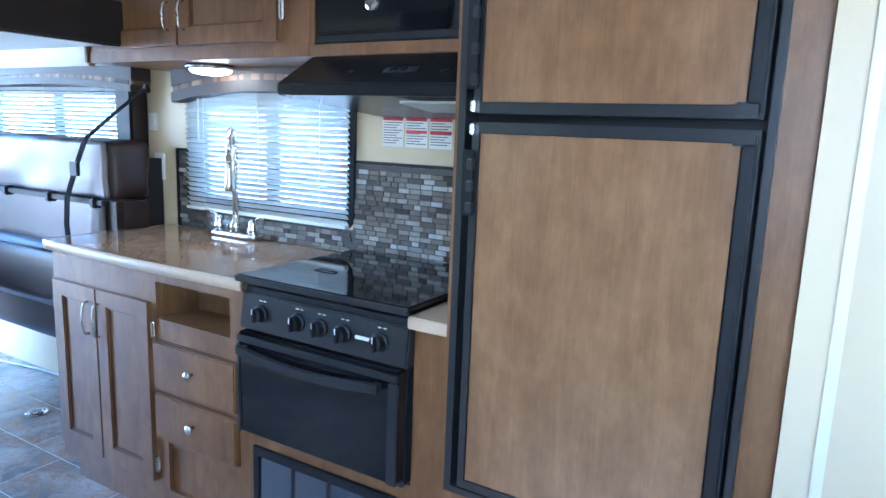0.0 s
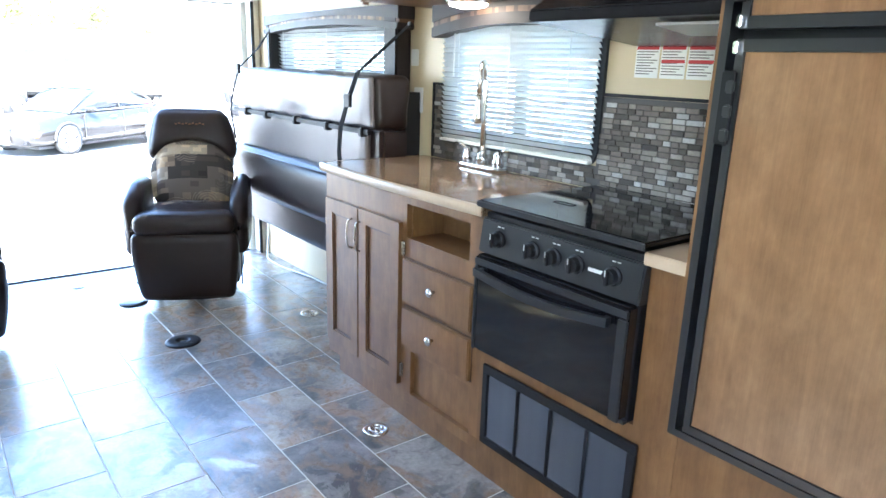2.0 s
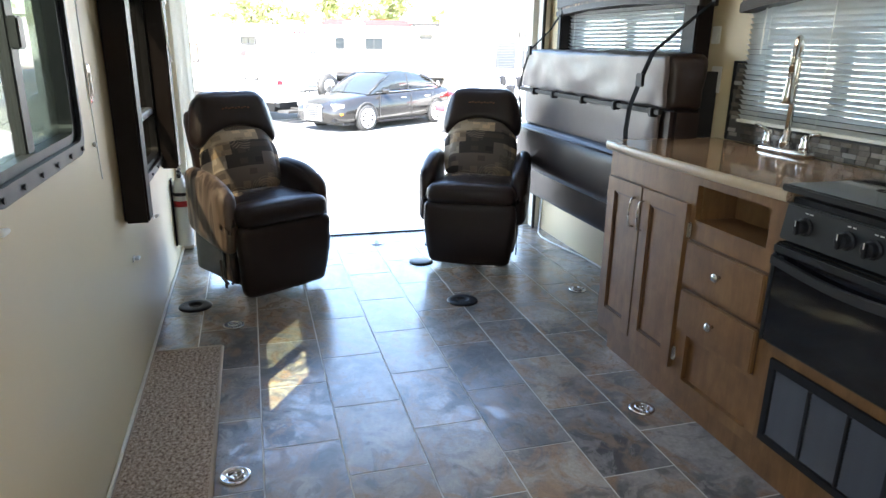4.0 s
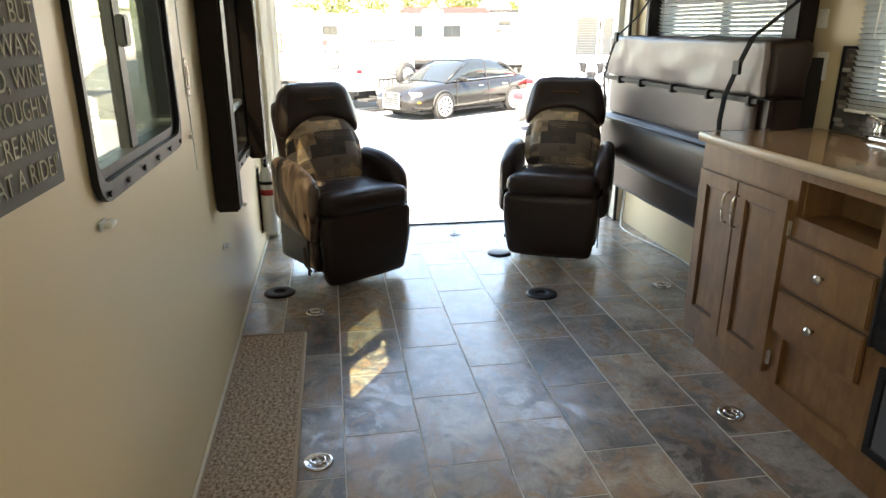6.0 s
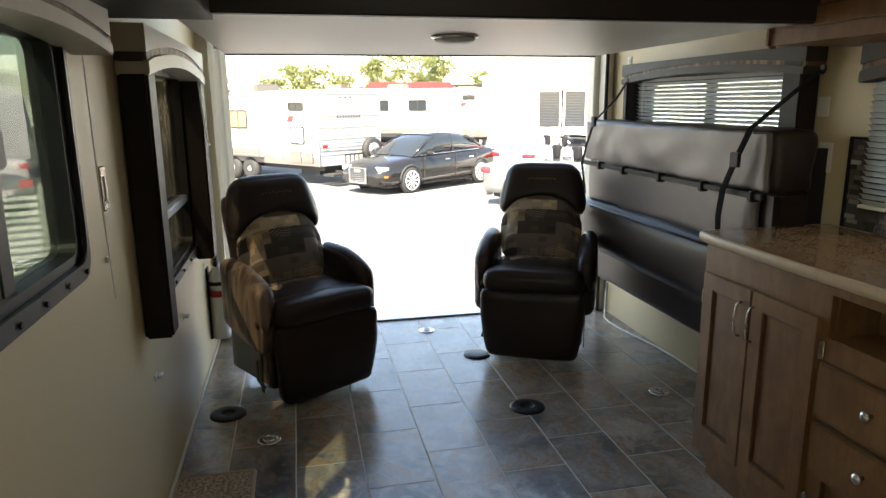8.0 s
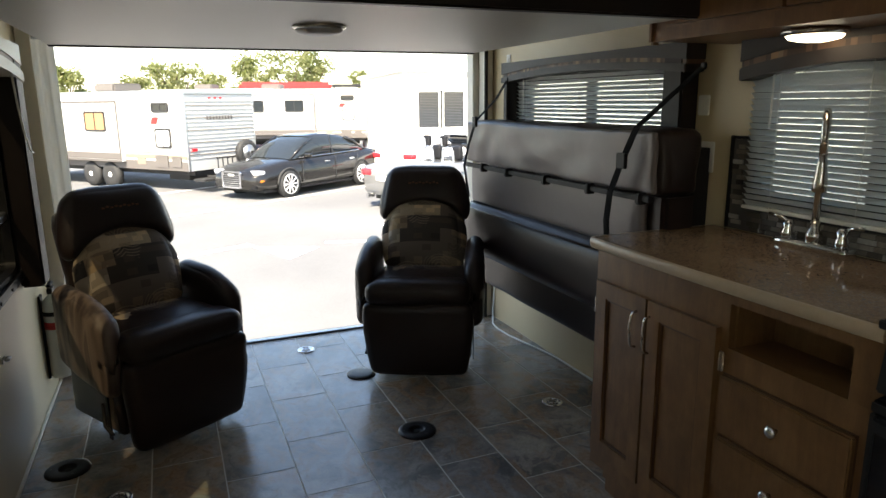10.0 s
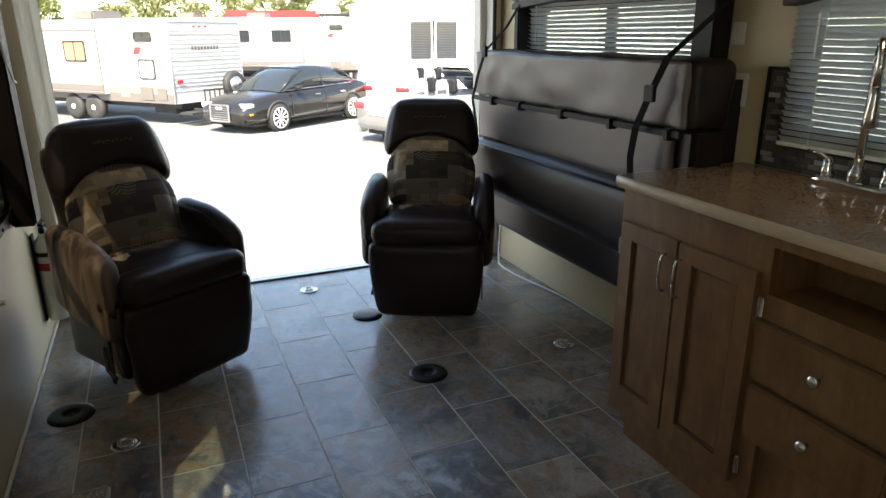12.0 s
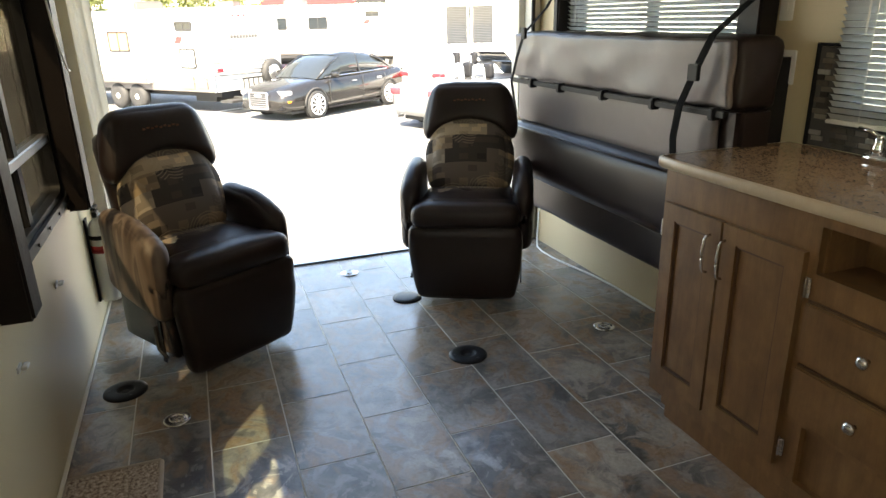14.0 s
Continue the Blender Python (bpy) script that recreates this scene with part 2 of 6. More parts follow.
paint_on(MOSAIC_STRIP, ramp(MOSAIC_STRIP, sepc.outputs[0], [(0.0, (0.05, 0.026, 0.016)), (0.25, (0.14, 0.08, 0.045)), (0.45, (0.085, 0.046, 0.026)), (0.62, (0.30, 0.18, 0.09)), (0.75, (0.12, 0.07, 0.04)), (0.9, (0.24, 0.17, 0.11))], True))
PELMET_GREY = leather("pelmet_grey_vinyl", (0.017, 0.013, 0.012), (0.028, 0.021, 0.020), 0.55)
LEG = leather("dark_leg_vinyl", (0.010, 0.0065, 0.0060), (0.016, 0.0105, 0.0095), 0.5)
shader(LEG).inputs["Specular IOR Level"].default_value = 0.25
PELMET_CREAM = leather("pelmet_cream_vinyl", (0.40, 0.37, 0.31), (0.48, 0.44, 0.37), 0.42)

# backsplash stones
STONE = material("mosaic_stone", (0.2, 0.18, 0.16), 0.22)
v = coords(STONE, (1, 1, 1), True)
info = node(STONE, "ShaderNodeObjectInfo")
isl = node(STONE, "ShaderNodeNewGeometry")
rnd = node(STONE, "ShaderNodeMath")
rnd.operation = "ADD"
link(STONE, info.outputs["Random"], rnd.inputs[0])
link(STONE, isl.outputs["Random Per Island"], rnd.inputs[1])
frac = node(STONE, "ShaderNodeMath")
frac.operation = "FRACT"
link(STONE, rnd.outputs[0], frac.inputs[0])
sc = ramp(STONE, frac.outputs[0], [(0.0, (0.045, 0.04, 0.038)), (0.3, (0.13, 0.115, 0.10)), (0.6, (0.20, 0.175, 0.15)), (0.82, (0.30, 0.28, 0.25)), (1.0, (0.42, 0.41, 0.40))])
paint_on(STONE, blend(STONE, 0.35, sc, noise_of(STONE, v, 60, 4), "OVERLAY"))
GROUT_DARK = mottled("dark_joint", (0.05, 0.047, 0.045), (0.08, 0.075, 0.07), 0.7, 12)

# blind slats: white, letting some daylight through
SLAT = material("blind_slat", (0.64, 0.65, 0.64), 0.42)
tr = node(SLAT, "ShaderNodeBsdfTranslucent", Color=(0.75, 0.77, 0.78, 1))
mx = node(SLAT, "ShaderNodeMixShader", Fac=0.20)
link(SLAT, shader(SLAT).outputs[0], mx.inputs[1])
link(SLAT, tr.outputs[0], mx.inputs[2])
link(SLAT, mx.outputs[0], SLAT.node_tree.nodes["Material Output"].inputs[0])


def pane_glass(name, tint):
    m = bpy.data.materials.new(name)
    m.use_nodes = True
    m.node_tree.nodes.remove(shader(m))
    clear = node(m, "ShaderNodeBsdfTransparent", Color=(*tint, 1))
    gloss = node(m, "ShaderNodeBsdfGlossy", Roughness=0.02)
    facing = node(m, "ShaderNodeLayerWeight", Blend=0.5)
    power = node(m, "ShaderNodeMath")
    power.operation = "POWER"
    power.inputs[1].default_value = 5.0
    fres = node(m, "ShaderNodeMath")
    fres.operation = "MULTIPLY_ADD"
    fres.inputs[1].default_value, fres.inputs[2].default_value = 0.96, 0.04
    mix = node(m, "ShaderNodeMixShader")
    link(m, facing.outputs["Facing"], power.inputs[0])
    link(m, power.outputs[0], fres.inputs[0])
    link(m, fres.outputs[0], mix.inputs[0])
    link(m, clear.outputs[0], mix.inputs[1])
    link(m, gloss.outputs[0], mix.inputs[2])
    link(m, mix.outputs[0], m.node_tree.nodes["Material Output"].inputs[0])
    return m


GLASS = pane_glass("clear_pane", (0.56, 0.59, 0.52))
BLIND_GLASS = pane_glass("window_pane", (0.74, 0.78, 0.77))
FABRIC = mottled("cream_fabric", (0.60, 0.56, 0.50), (0.68, 0.64, 0.57), 0.85, 5, 300, 0.3, 0.001)
tr = node(FABRIC, "ShaderNodeBsdfTranslucent", Color=(0.86, 0.82, 0.74, 1))
mx = node(FABRIC, "ShaderNodeMixShader", Fac=0.7)
link(FABRIC, shader(FABRIC).outputs[0], mx.inputs[1])
link(FABRIC, tr.outputs[0], mx.inputs[2])
link(FABRIC, mx.outputs[0], FABRIC.node_tree.nodes["Material Output"].inputs[0])
BLACKBOARD = mottled("near_black_board", (0.010, 0.007, 0.006), (0.016, 0.011, 0.009), 0.45, 8, 200)
TINTED = pane_glass("tinted_pane", (0.25, 0.235, 0.20))
SCREENED = pane_glass("screened_pane", (0.42, 0.47, 0.42))
mesh = node(SCREENED, "ShaderNodeBsdfDiffuse", Color=(0.15, 0.17, 0.15, 1))
mx = node(SCREENED, "ShaderNodeMixShader", Fac=0.35)
out = SCREENED.node_tree.nodes["Material Output"]
link(SCREENED, out.inputs[0].links[0].from_socket, mx.inputs[1])
link(SCREENED, mesh.outputs[0], mx.inputs[2])
link(SCREENED, mx.outputs[0], out.inputs[0])

RUG = material("berber_carpet", (0.2, 0.15, 0.11), 0.95)
v = coords(RUG)
rn = noise_of(RUG, v, 85, 3, 0.7)
paint_on(RUG, ramp(RUG, rn, [(0.34, (0.13, 0.085, 0.062)), (0.47, (0.33, 0.255, 0.20)), (0.62, (0.58, 0.49, 0.40))]))
bump(RUG, rn, 0.8, 0.006)
RUG_EDGE = mottled("carpet_binding", (0.38, 0.31, 0.25), (0.48, 0.40, 0.33), 0.9, 40, 300, 0.5, 0.002)

LAMP_ON = material("lit_diffuser", (0.9, 0.9, 0.85), 0.4)
shader(LAMP_ON).inputs["Emission Color"].default_value = (1.0, 0.86, 0.66, 1)
shader(LAMP_ON).inputs["Emission Strength"].default_value = 1.6
DIFFUSER = material("opal_diffuser", (0.55, 0.55, 0.56), 0.35)

# outdoors
ASPHALT = material("asphalt", (0.16, 0.16, 0.165), 0.85)
v = coords(ASPHALT)
an = noise_of(ASPHALT, v, 0.35, 5)
paint_on(ASPHALT, blend(ASPHALT, 0.3, ramp(ASPHALT, an, [(0.3, (0.125, 0.125, 0.127)), (0.7, (0.172, 0.172, 0.170))]), noise_of(ASPHALT, v, 60, 4), "OVERLAY"))
bump(ASPHALT, noise_of(ASPHALT, v, 80), 0.4, 0.004)
MARK = mottled("road_paint", (0.74, 0.74, 0.72), (0.80, 0.80, 0.78), 0.7, 3, 60)
RV_WHITE = mottled("rv_white_skin", (0.48, 0.475, 0.45), (0.54, 0.535, 0.51), 0.35, 1.2, 60, 0.05)
RV_TAN = mottled("rv_tan_skin", (0.20, 0.165, 0.13), (0.25, 0.21, 0.165), 0.4, 1.2, 60, 0.05)
RV_GREY = mottled("rv_grey_skin", (0.10, 0.09, 0.083), (0.14, 0.125, 0.115), 0.4, 1.2, 60, 0.05)
STUCCO = mottled("white_stucco", (0.74, 0.73, 0.70), (0.80, 0.79, 0.76), 0.85, 1.5, 90, 0.3, 0.004)
CAR_BLACK = material("black_car_paint", (0.013, 0.012, 0.011), 0.2, 0, 0.4, 0.35)
CAR_SILVER = material("silver_car_paint", (0.24, 0.24, 0.235), 0.3, 0.4, 0.5, 1.0)
CAR_GREY = material("grey_car_paint", (0.06, 0.06, 0.062), 0.25, 0.2, 0.5, 0.5)
CAR_WHITE = material("white_car_paint", (0.72, 0.72, 0.72), 0.25, 0, 0.5, 1.0)
CAR_GLASS = material("car_window", (0.02, 0.024, 0.026), 0.05, 0, 0.7)
HEADLAMP = material("headlamp_lens", (0.6, 0.62, 0.64), 0.08, 0.3)
AMBER = material("amber_lens", (0.75, 0.24, 0.03), 0.2)
TAIL = material("red_lens", (0.6, 0.03, 0.04), 0.15)
ORANGE_BLIND = mottled("tan_window_shade", (0.34, 0.17, 0.08), (0.44, 0.24, 0.12), 0.5, 6)
BARK = mottled("bark", (0.10, 0.075, 0.05), (0.16, 0.12, 0.085), 0.9, 6, 60, 0.5, 0.02)
LEAF = material("leaves", (0.08, 0.12, 0.03), 0.6)
geo = node(LEAF, "ShaderNodeNewGeometry")
paint_on(LEAF, ramp(LEAF, geo.outputs["Random Per Island"], [(0.0, (0.12, 0.135, 0.06)), (0.5, (0.20, 0.215, 0.10)), (1.0, (0.30, 0.29, 0.16))]))
tr = node(LEAF, "ShaderNodeBsdfTranslucent", Color=(0.28, 0.32, 0.10, 1))
mx = node(LEAF, "ShaderNodeMixShader", Fac=0.45)
link(LEAF, shader(LEAF).outputs[0], mx.inputs[1])
link(LEAF, tr.outputs[0], mx.inputs[2])
link(LEAF, mx.outputs[0], LEAF.node_tree.nodes["Material Output"].inputs[0])
RIMS = mottled("bright_alloy", (0.62, 0.62, 0.62), (0.70, 0.70, 0.70), 0.3, 20, 200, 0.02, 0.0003, 0.3)


# ---- building helpers ----
def box(bm, x0, x1, y0, y1, z0, z1, bevel=0.0, seg=2):
    r = bmesh.ops.create_cube(bm, size=1.0)
    vs = r["verts"]
    for p in vs:
        p.co = Vector(((x0 + x1) / 2 + p.co.x * (x1 - x0), (y0 + y1) / 2 + p.co.y * (y1 - y0), (z0 + z1) / 2 + p.co.z * (z1 - z0)))
    if bevel:
        edges = list({e for p in vs for e in p.link_edges})
        bmesh.ops.bevel(bm, geom=edges, offset=bevel, segments=seg, affect="EDGES", clamp_overlap=True)
    return bm


def boxes(*rows, bevel=0.0):
    bm = bmesh.new()
    for row in rows:
        box(bm, *row, bevel=bevel)
    return bm


def rod(bm, a, b, r, r2=None, seg=16):
    a, b = Vector(a), Vector(b)
    m = Matrix.Translation((a + b) / 2) @ (b - a).to_track_quat("Z", "Y").to_matrix().to_4x4()
    bmesh.ops.create_cone(bm, cap_ends=True, segments=seg, radius1=r, radius2=r if r2 is None else r2, depth=(b - a).length, matrix=m)
    return bm


def tube(bm, pts, r, seg=10):
    """A round bar through the points."""
    pts = [Vector(p) for p in pts]
    rings = []
    for i, p in enumerate(pts):
        d = (pts[min(i + 1, len(pts) - 1)] - pts[max(i - 1, 0)]).normalized()
        q = d.to_track_quat("Z", "Y")
        rings.append([bm.verts.new(p + q @ Vector((r * math.cos(a), r * math.sin(a), 0))) for a in (2 * math.pi * k / seg for k in range(seg))])
    for a, b in zip(rings, rings[1:]):
        for k in range(seg):
            bm.faces.new((a[k], a[(k + 1) % seg], b[(k + 1) % seg], b[k]))
    bm.faces.new(rings[0][::-1])
    bm.faces.new(rings[-1])
    return bm


def lathe(bm, profile, centre=(0, 0, 0), seg=24, axis="z"):
    """A turned shape from (radius, height) pairs."""
    rings = []
    for r, h in profile:
        ring = []
        for k in range(seg):
            a = 2 * math.pi * k / seg
            c = Vector((r * math.cos(a), r * math.sin(a), h))
            if axis == "y":
                c = Vector((c.x, -c.z, c.y))
            elif axis == "x":
                c = Vector((c.z, c.x, c.y))
            ring.append(bm.verts.new(c + Vector(centre)))
        rings.append(ring)
    for a, b in zip(rings, rings[1:]):
        for k in range(seg):
            bm.faces.new((a[k], a[(k + 1) % seg], b[(k + 1) % seg], b[k]))
    bm.faces.new(rings[0][::-1])
    bm.faces.new(rings[-1])
    return bm


def pad(bm, centre, half, r, n=9, puff=0.0, wrinkle=0.0, turn=None):
    """A soft rounded block: half sizes, corner radius, bulge of its faces, uneven surface."""
    h = Vector(half)
    r = min(r, *h)
    ts = [-math.cos(math.pi * k / (n - 1)) for k in range(n)]
    m = Matrix.Translation(centre) @ (turn or Matrix.Identity(4))
    made = []
    for ax in range(3):
        for sgn in (-1, 1):
            grid = []
            for u in ts:
                row = []
                for w in ts:
                    q = [0, 0, 0]
                    q[ax], q[(ax + 1) % 3], q[(ax + 2) % 3] = sgn, u, w
                    p = Vector([q[k] * h[k] for k in range(3)])
                    inner = Vector([max(-(h[k] - r), min(h[k] - r, p[k])) for k in range(3)])
                    d = p - inner
                    if d.length > 1e-9:
                        p = inner + d.normalized() * r
                    p[ax] += sgn * puff * (1 - u * u) * (1 - w * w)
                    if wrinkle:
                        p += Vector([noise.noise((p + Vector(centre)) * 9 + Vector((k * 7, 0, 0))) for k in range(3)]) * wrinkle
                    row.append(bm.verts.new(m @ p))
                grid.append(row)
            for i in range(n - 1):
                for j in range(n - 1):
                    f = (grid[i][j], grid[i + 1][j], grid[i + 1][j + 1], grid[i][j + 1])
                    made.append(bm.faces.new(f if sgn > 0 else f[::-1]))
    bmesh.ops.remove_doubles(bm, verts=list({p for f in made for p in f.verts}), dist=1e-5)
    return bm


def prism(bm, outline, y0, y1, plane="xz"):
    """A flat outline given thickness. plane xz: the outline is (x, z), thickness along y."""
    place = {"xz": lambda a, b, c: (a, c, b), "yz": lambda a, b, c: (c, a, b), "xy": lambda a, b, c: (a, b, c)}[plane]
    one = [bm.verts.new(place(a, b, y0)) for a, b in outline]
    two = [bm.verts.new(place(a, b, y1)) for a, b in outline]
    bm.faces.new(one)
    bm.faces.new(two[::-1])
    for k in range(len(one)):
        j = (k + 1) % len(one)
        bm.faces.new((one[k], two[k], two[j], one[j]))
    return bm


def rounded(x0, x1, z0, z1, r, seg=5):
    pts = []
    for cx, cz, a0 in ((x1 - r, z1 - r, 0), (x0 + r, z1 - r, 90), (x0 + r, z0 + r, 180), (x1 - r, z0 + r, 270)):
        for k in range(seg + 1):
            a = radians(a0 + 90 * k / seg)
            pts.append((cx + r * math.cos(a), cz + r * math.sin(a)))
    return pts


def ring(bm, outer, inner, y0, y1, plane="xz"):
    """A frame between two outlines of equal length."""
    place = {"xz": lambda p, c: (p[0], c, p[1]), "xy": lambda p, c: (p[0], p[1], c)}[plane]
    loops = [[bm.verts.new(place(p, c)) for p in o] for o, c in ((outer, y0), (inner, y0), (inner, y1), (outer, y1))]
    n = len(outer)
    for a, b in zip(loops, loops[1:] + loops[:1]):
        for k in range(n):
            j = (k + 1) % n
            bm.faces.new((a[k], a[j], b[j], b[k]))
    return bm


def mesh_of(name, bm, mat, smooth=False):
    bmesh.ops.recalc_face_normals(bm, faces=bm.faces[:])
    me = bpy.data.meshes.new(name)
    bm.to_mesh(me)
    bm.free()
    me.materials.append(mat)
    if smooth:
        me.shade_smooth()
    return me


def part(name, bm, mat, parent=None, label="", smooth=False):
    ob = new(name, mesh_of(name, bm, mat, smooth))
    ob.parent = parent
    return tagged(ob, label)


def thing(name, label, category, m=None, group="", kind=""):
    ob = new(name)
    ob.empty_display_size = 0.1
    if m is not None:
        ob.matrix_basis = m
    return tagged(ob, label, category, group, kind)


def solid(name, bm, mat, label, category, smooth=False, kind="", group=""):
    return tagged(part(name, bm, mat, None, "", smooth), label, category, group, kind)


BASES = {}


def at_base(name, label, category, base, group="", kind=""):
    """A thing whose parts are given in world coordinates."""
    ob = thing(name, label, category, Matrix.Translation(base), group, kind)
    BASES[ob.name] = Vector(base)
    return ob


def put(name, bm, mat, parent, label="", smooth=False):
    """A part given in world coordinates."""
    ob = part(name, bm, mat, parent, label, smooth)
    if parent.name in BASES:
        ob.matrix_parent_inverse = Matrix.Translation(-BASES[parent.name])
    return ob


def wall_rows(x0, x1, z0, z1, y0, y1, holes):
    """Boxes of a wall along x with openings (x0, x1, z0, z1) side by side."""
    rows, at = [], x0
    for a, b, c, d in sorted(holes):
        rows += [(at, a, y0, y1, z0, z1), (a, b, y0, y1, z0, c), (a, b, y0, y1, d, z1)]
        at = b
    return rows + [(at, x1, y0, y1, z0, z1)]


# ---- the shell of the trailer ----
WIN1, WIN2 = (2.39, 3.14, 1.01, 1.56), (0.72, 1.80, 0.70, 1.53)
WIN3, WIN4 = (0.47, 1.71, 1.10, 1.50), (2.12, 2.97, 1.02, 1.50)
# the opening from x 4.50 is unseen, added for the side fill lamp
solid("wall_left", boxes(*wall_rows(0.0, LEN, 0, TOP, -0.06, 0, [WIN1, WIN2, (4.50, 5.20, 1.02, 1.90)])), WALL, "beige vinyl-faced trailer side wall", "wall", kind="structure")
solid("wall_right", boxes(*wall_rows(0.0, LEN, 0, TOP, W, W + 0.06, [WIN3, WIN4])), WALL, "beige vinyl-faced kitchen side wall", "wall", kind="structure")
solid("wall_front", boxes((LEN, LEN + 0.06, -0.06, W + 0.06, 0, TOP)), WALL, "plain beige end wall", "wall", kind="structure")
# the hole from x 2.97 is unseen, added for the roof fill lamp
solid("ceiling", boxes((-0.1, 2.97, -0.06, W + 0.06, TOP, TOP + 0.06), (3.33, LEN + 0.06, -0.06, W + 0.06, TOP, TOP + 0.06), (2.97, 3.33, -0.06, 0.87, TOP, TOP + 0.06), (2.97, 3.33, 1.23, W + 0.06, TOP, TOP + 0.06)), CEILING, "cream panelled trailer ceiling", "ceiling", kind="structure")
# unseen lid, added to keep the sun out of that hole
solid("roof_vent", boxes((2.95, 3.35, 0.85, 1.25, TOP + 0.061, TOP + 0.10)), WHITE, "white lid added over the roof fill lamp", "vent", kind="structure")
solid("partition", boxes((4.420, LEN, 1.835, 1.90, 0, TOP)), WALL, "pale beige partition beside the fridge", "wall", kind="structure")
solid("trim_partition", boxes((4.474, 4.492, 1.819, 1.834, 0, TOP - 0.002), bevel=0.005), TRIM, "thin pale bead on the partition", "trim", kind="structure")
solid("header", boxes((-0.1, 0.0, -0.06, W + 0.06, 1.93, TOP)), TRIM, "cream header over the rear ramp opening", "wall", kind="structure")
solid("jamb_left", boxes((-0.1, 0.0, -0.06, 0.075, -0.05, 1.93), (0.0, 0.10, 0.003, 0.07, 0, TOP - 0.004), bevel=0.006), TRIM, "cream rear opening jamb", "door frame", kind="structure")
solid("jamb_right", boxes((-0.1, 0.0, 2.405, W + 0.06, -0.05, 1.93), (0.0, 0.10, 2.44, W - 0.003, 0, TOP - 0.004), bevel=0.006), TRIM, "cream rear opening jamb with dark seal", "door frame", kind="structure")
solid("seal", boxes((0.10, 0.118, 2.43, 2.45, 0, 1.95), bevel=0.004), RUBBER, "dark rubber door seal along the jamb", "seal", kind="structure")
sill = solid("sill", boxes((-0.085, -0.012, 0.075, 2.405, -0.06, -0.004), bevel=0.004), ALUMINIUM, "bare aluminium threshold of the ramp opening", "threshold", kind="structure")
part("seal", boxes((-0.012, 0.006, 0.14, 2.40, -0.05, 0.010), bevel=0.003), RUBBER, sill, "black rubber threshold seal")
part("hinge_bar", boxes((-0.14, -0.087, 0.075, 2.405, -0.10, -0.02), bevel=0.01), RUBBER, sill)
solid("baseboard", boxes((0.10, LEN, 0.0025, 0.012, 0.004, 0.022), bevel=0.003), TRIM, "thin pale strip along wall and floor", "trim", kind="structure")
floor = solid("floor", boxes((0.0, LEN, -0.06, W + 0.06, -0.08, 0.0)), GROUT, "slate-look vinyl tile floor, brown and blue-grey", "floor", kind="structure")

# rear screen curtain, bunched at the left jamb
bm = bmesh.new()
cols = 34
loops = []
for z in [0.02 + 1.88 * k / 12 for k in range(13)]:
    row = []
    for k in range(cols):
        a = 2 * math.pi * k / cols
        rr = 1 + 0.22 * math.sin(5 * a + z * 1.3) + 0.08 * noise.noise(Vector((k * 0.5, z * 3, 0)))
        row.append(bm.verts.new((0.035 + 0.035 * rr * math.cos(a), 0.115 + 0.042 * rr * math.sin(a) * (0.8 + 0.12 * z), z)))
    loops.append(row)
for a, b in zip(loops, loops[1:]):
    for k in range(cols):
        bm.faces.new((a[k], a[(k + 1) % cols], b[(k + 1) % cols], b[k]))
bm.faces.new(loops[0][::-1])
bm.faces.new(loops[-1])
for p in bm.verts:
    p.co.x += 0.075
solid("curtain", bm, FABRIC, "cream rear curtain gathered against the jamb", "curtain", True)


# ---- windows ----
def slider_window(name, hole, label, side, glass, bar, split):
    """A trailer window with rounded black frame and clamp ring. side: 1 faces +y (left wall), -1 faces -y."""
    x0, x1, z0, z1 = hole
    yw = 0.0 if side > 0 else W
    o, i = rounded(x0 - 0.010, x1 + 0.010, z0 - 0.026, z1 + 0.010, 0.06), rounded(x0 + 0.006, x1 - 0.006, z0 + 0.012, z1 - 0.008, 0.05)
    win = solid(name, ring(bmesh.new(), o, i, yw + side * 0.002, yw + side * 0.016), GREY_RING, label, "window", kind="structure")
    o2, i2 = rounded(x0 + 0.002, x1 - 0.002, z0 + 0.002, z1 - 0.002, 0.045), rounded(x0 + 0.035, x1 - 0.035, z0 + 0.035, z1 - 0.035, 0.035)
    part("frame", ring(bmesh.new(), o2, i2, yw - side * 0.055, yw + side * 0.001), BLACK, win, "black window frame")
    for k in range(11):
        x = x0 + 0.04 + (x1 - x0 - 0.08) * k / 10
        bm = bmesh.new()
        lathe(bm, [(0.007, 0), (0.007, 0.003), (0.004, 0.006)], (x, yw + side * (0.016 if side < 0 else 0.022), z0 - 0.009), 8, "y")
        if k % 2 == 0:
            part("screw", bm, BLACK, win)
        else:
            bm.free()
    part("split_bar", boxes((split - 0.028, split + 0.028, yw - 0.04 if side > 0 else yw + 0.01, yw - 0.01 if side > 0 else yw + 0.04, z0 + 0.02, z1 - 0.02), bevel=0.004), BLACK, win)
    for a, b, g, off in ((x0 + 0.02, split, glass[0], 0.032), (split, x1 - 0.02, glass[1], 0.024)):
        p = part("pane", boxes((a, b, yw - side * (off + 0.004), yw - side * off, z0 + 0.02, z1 - 0.02)), g, win)
        p.visible_shadow = g is not BLIND_GLASS
    if bar:
        part("latch", boxes((split - 0.012, split + 0.03, yw - 0.01, yw + 0.012, (z0 + z1) / 2 - 0.01, (z0 + z1) / 2 + 0.06), bevel=0.004), BLACK, win)
        part("lower_track", boxes((x0 + 0.03, x1 - 0.03, yw - 0.045, yw - 0.012, z0 + 0.013, z0 + 0.034), bevel=0.003), ALUMINIUM, win)
    return win


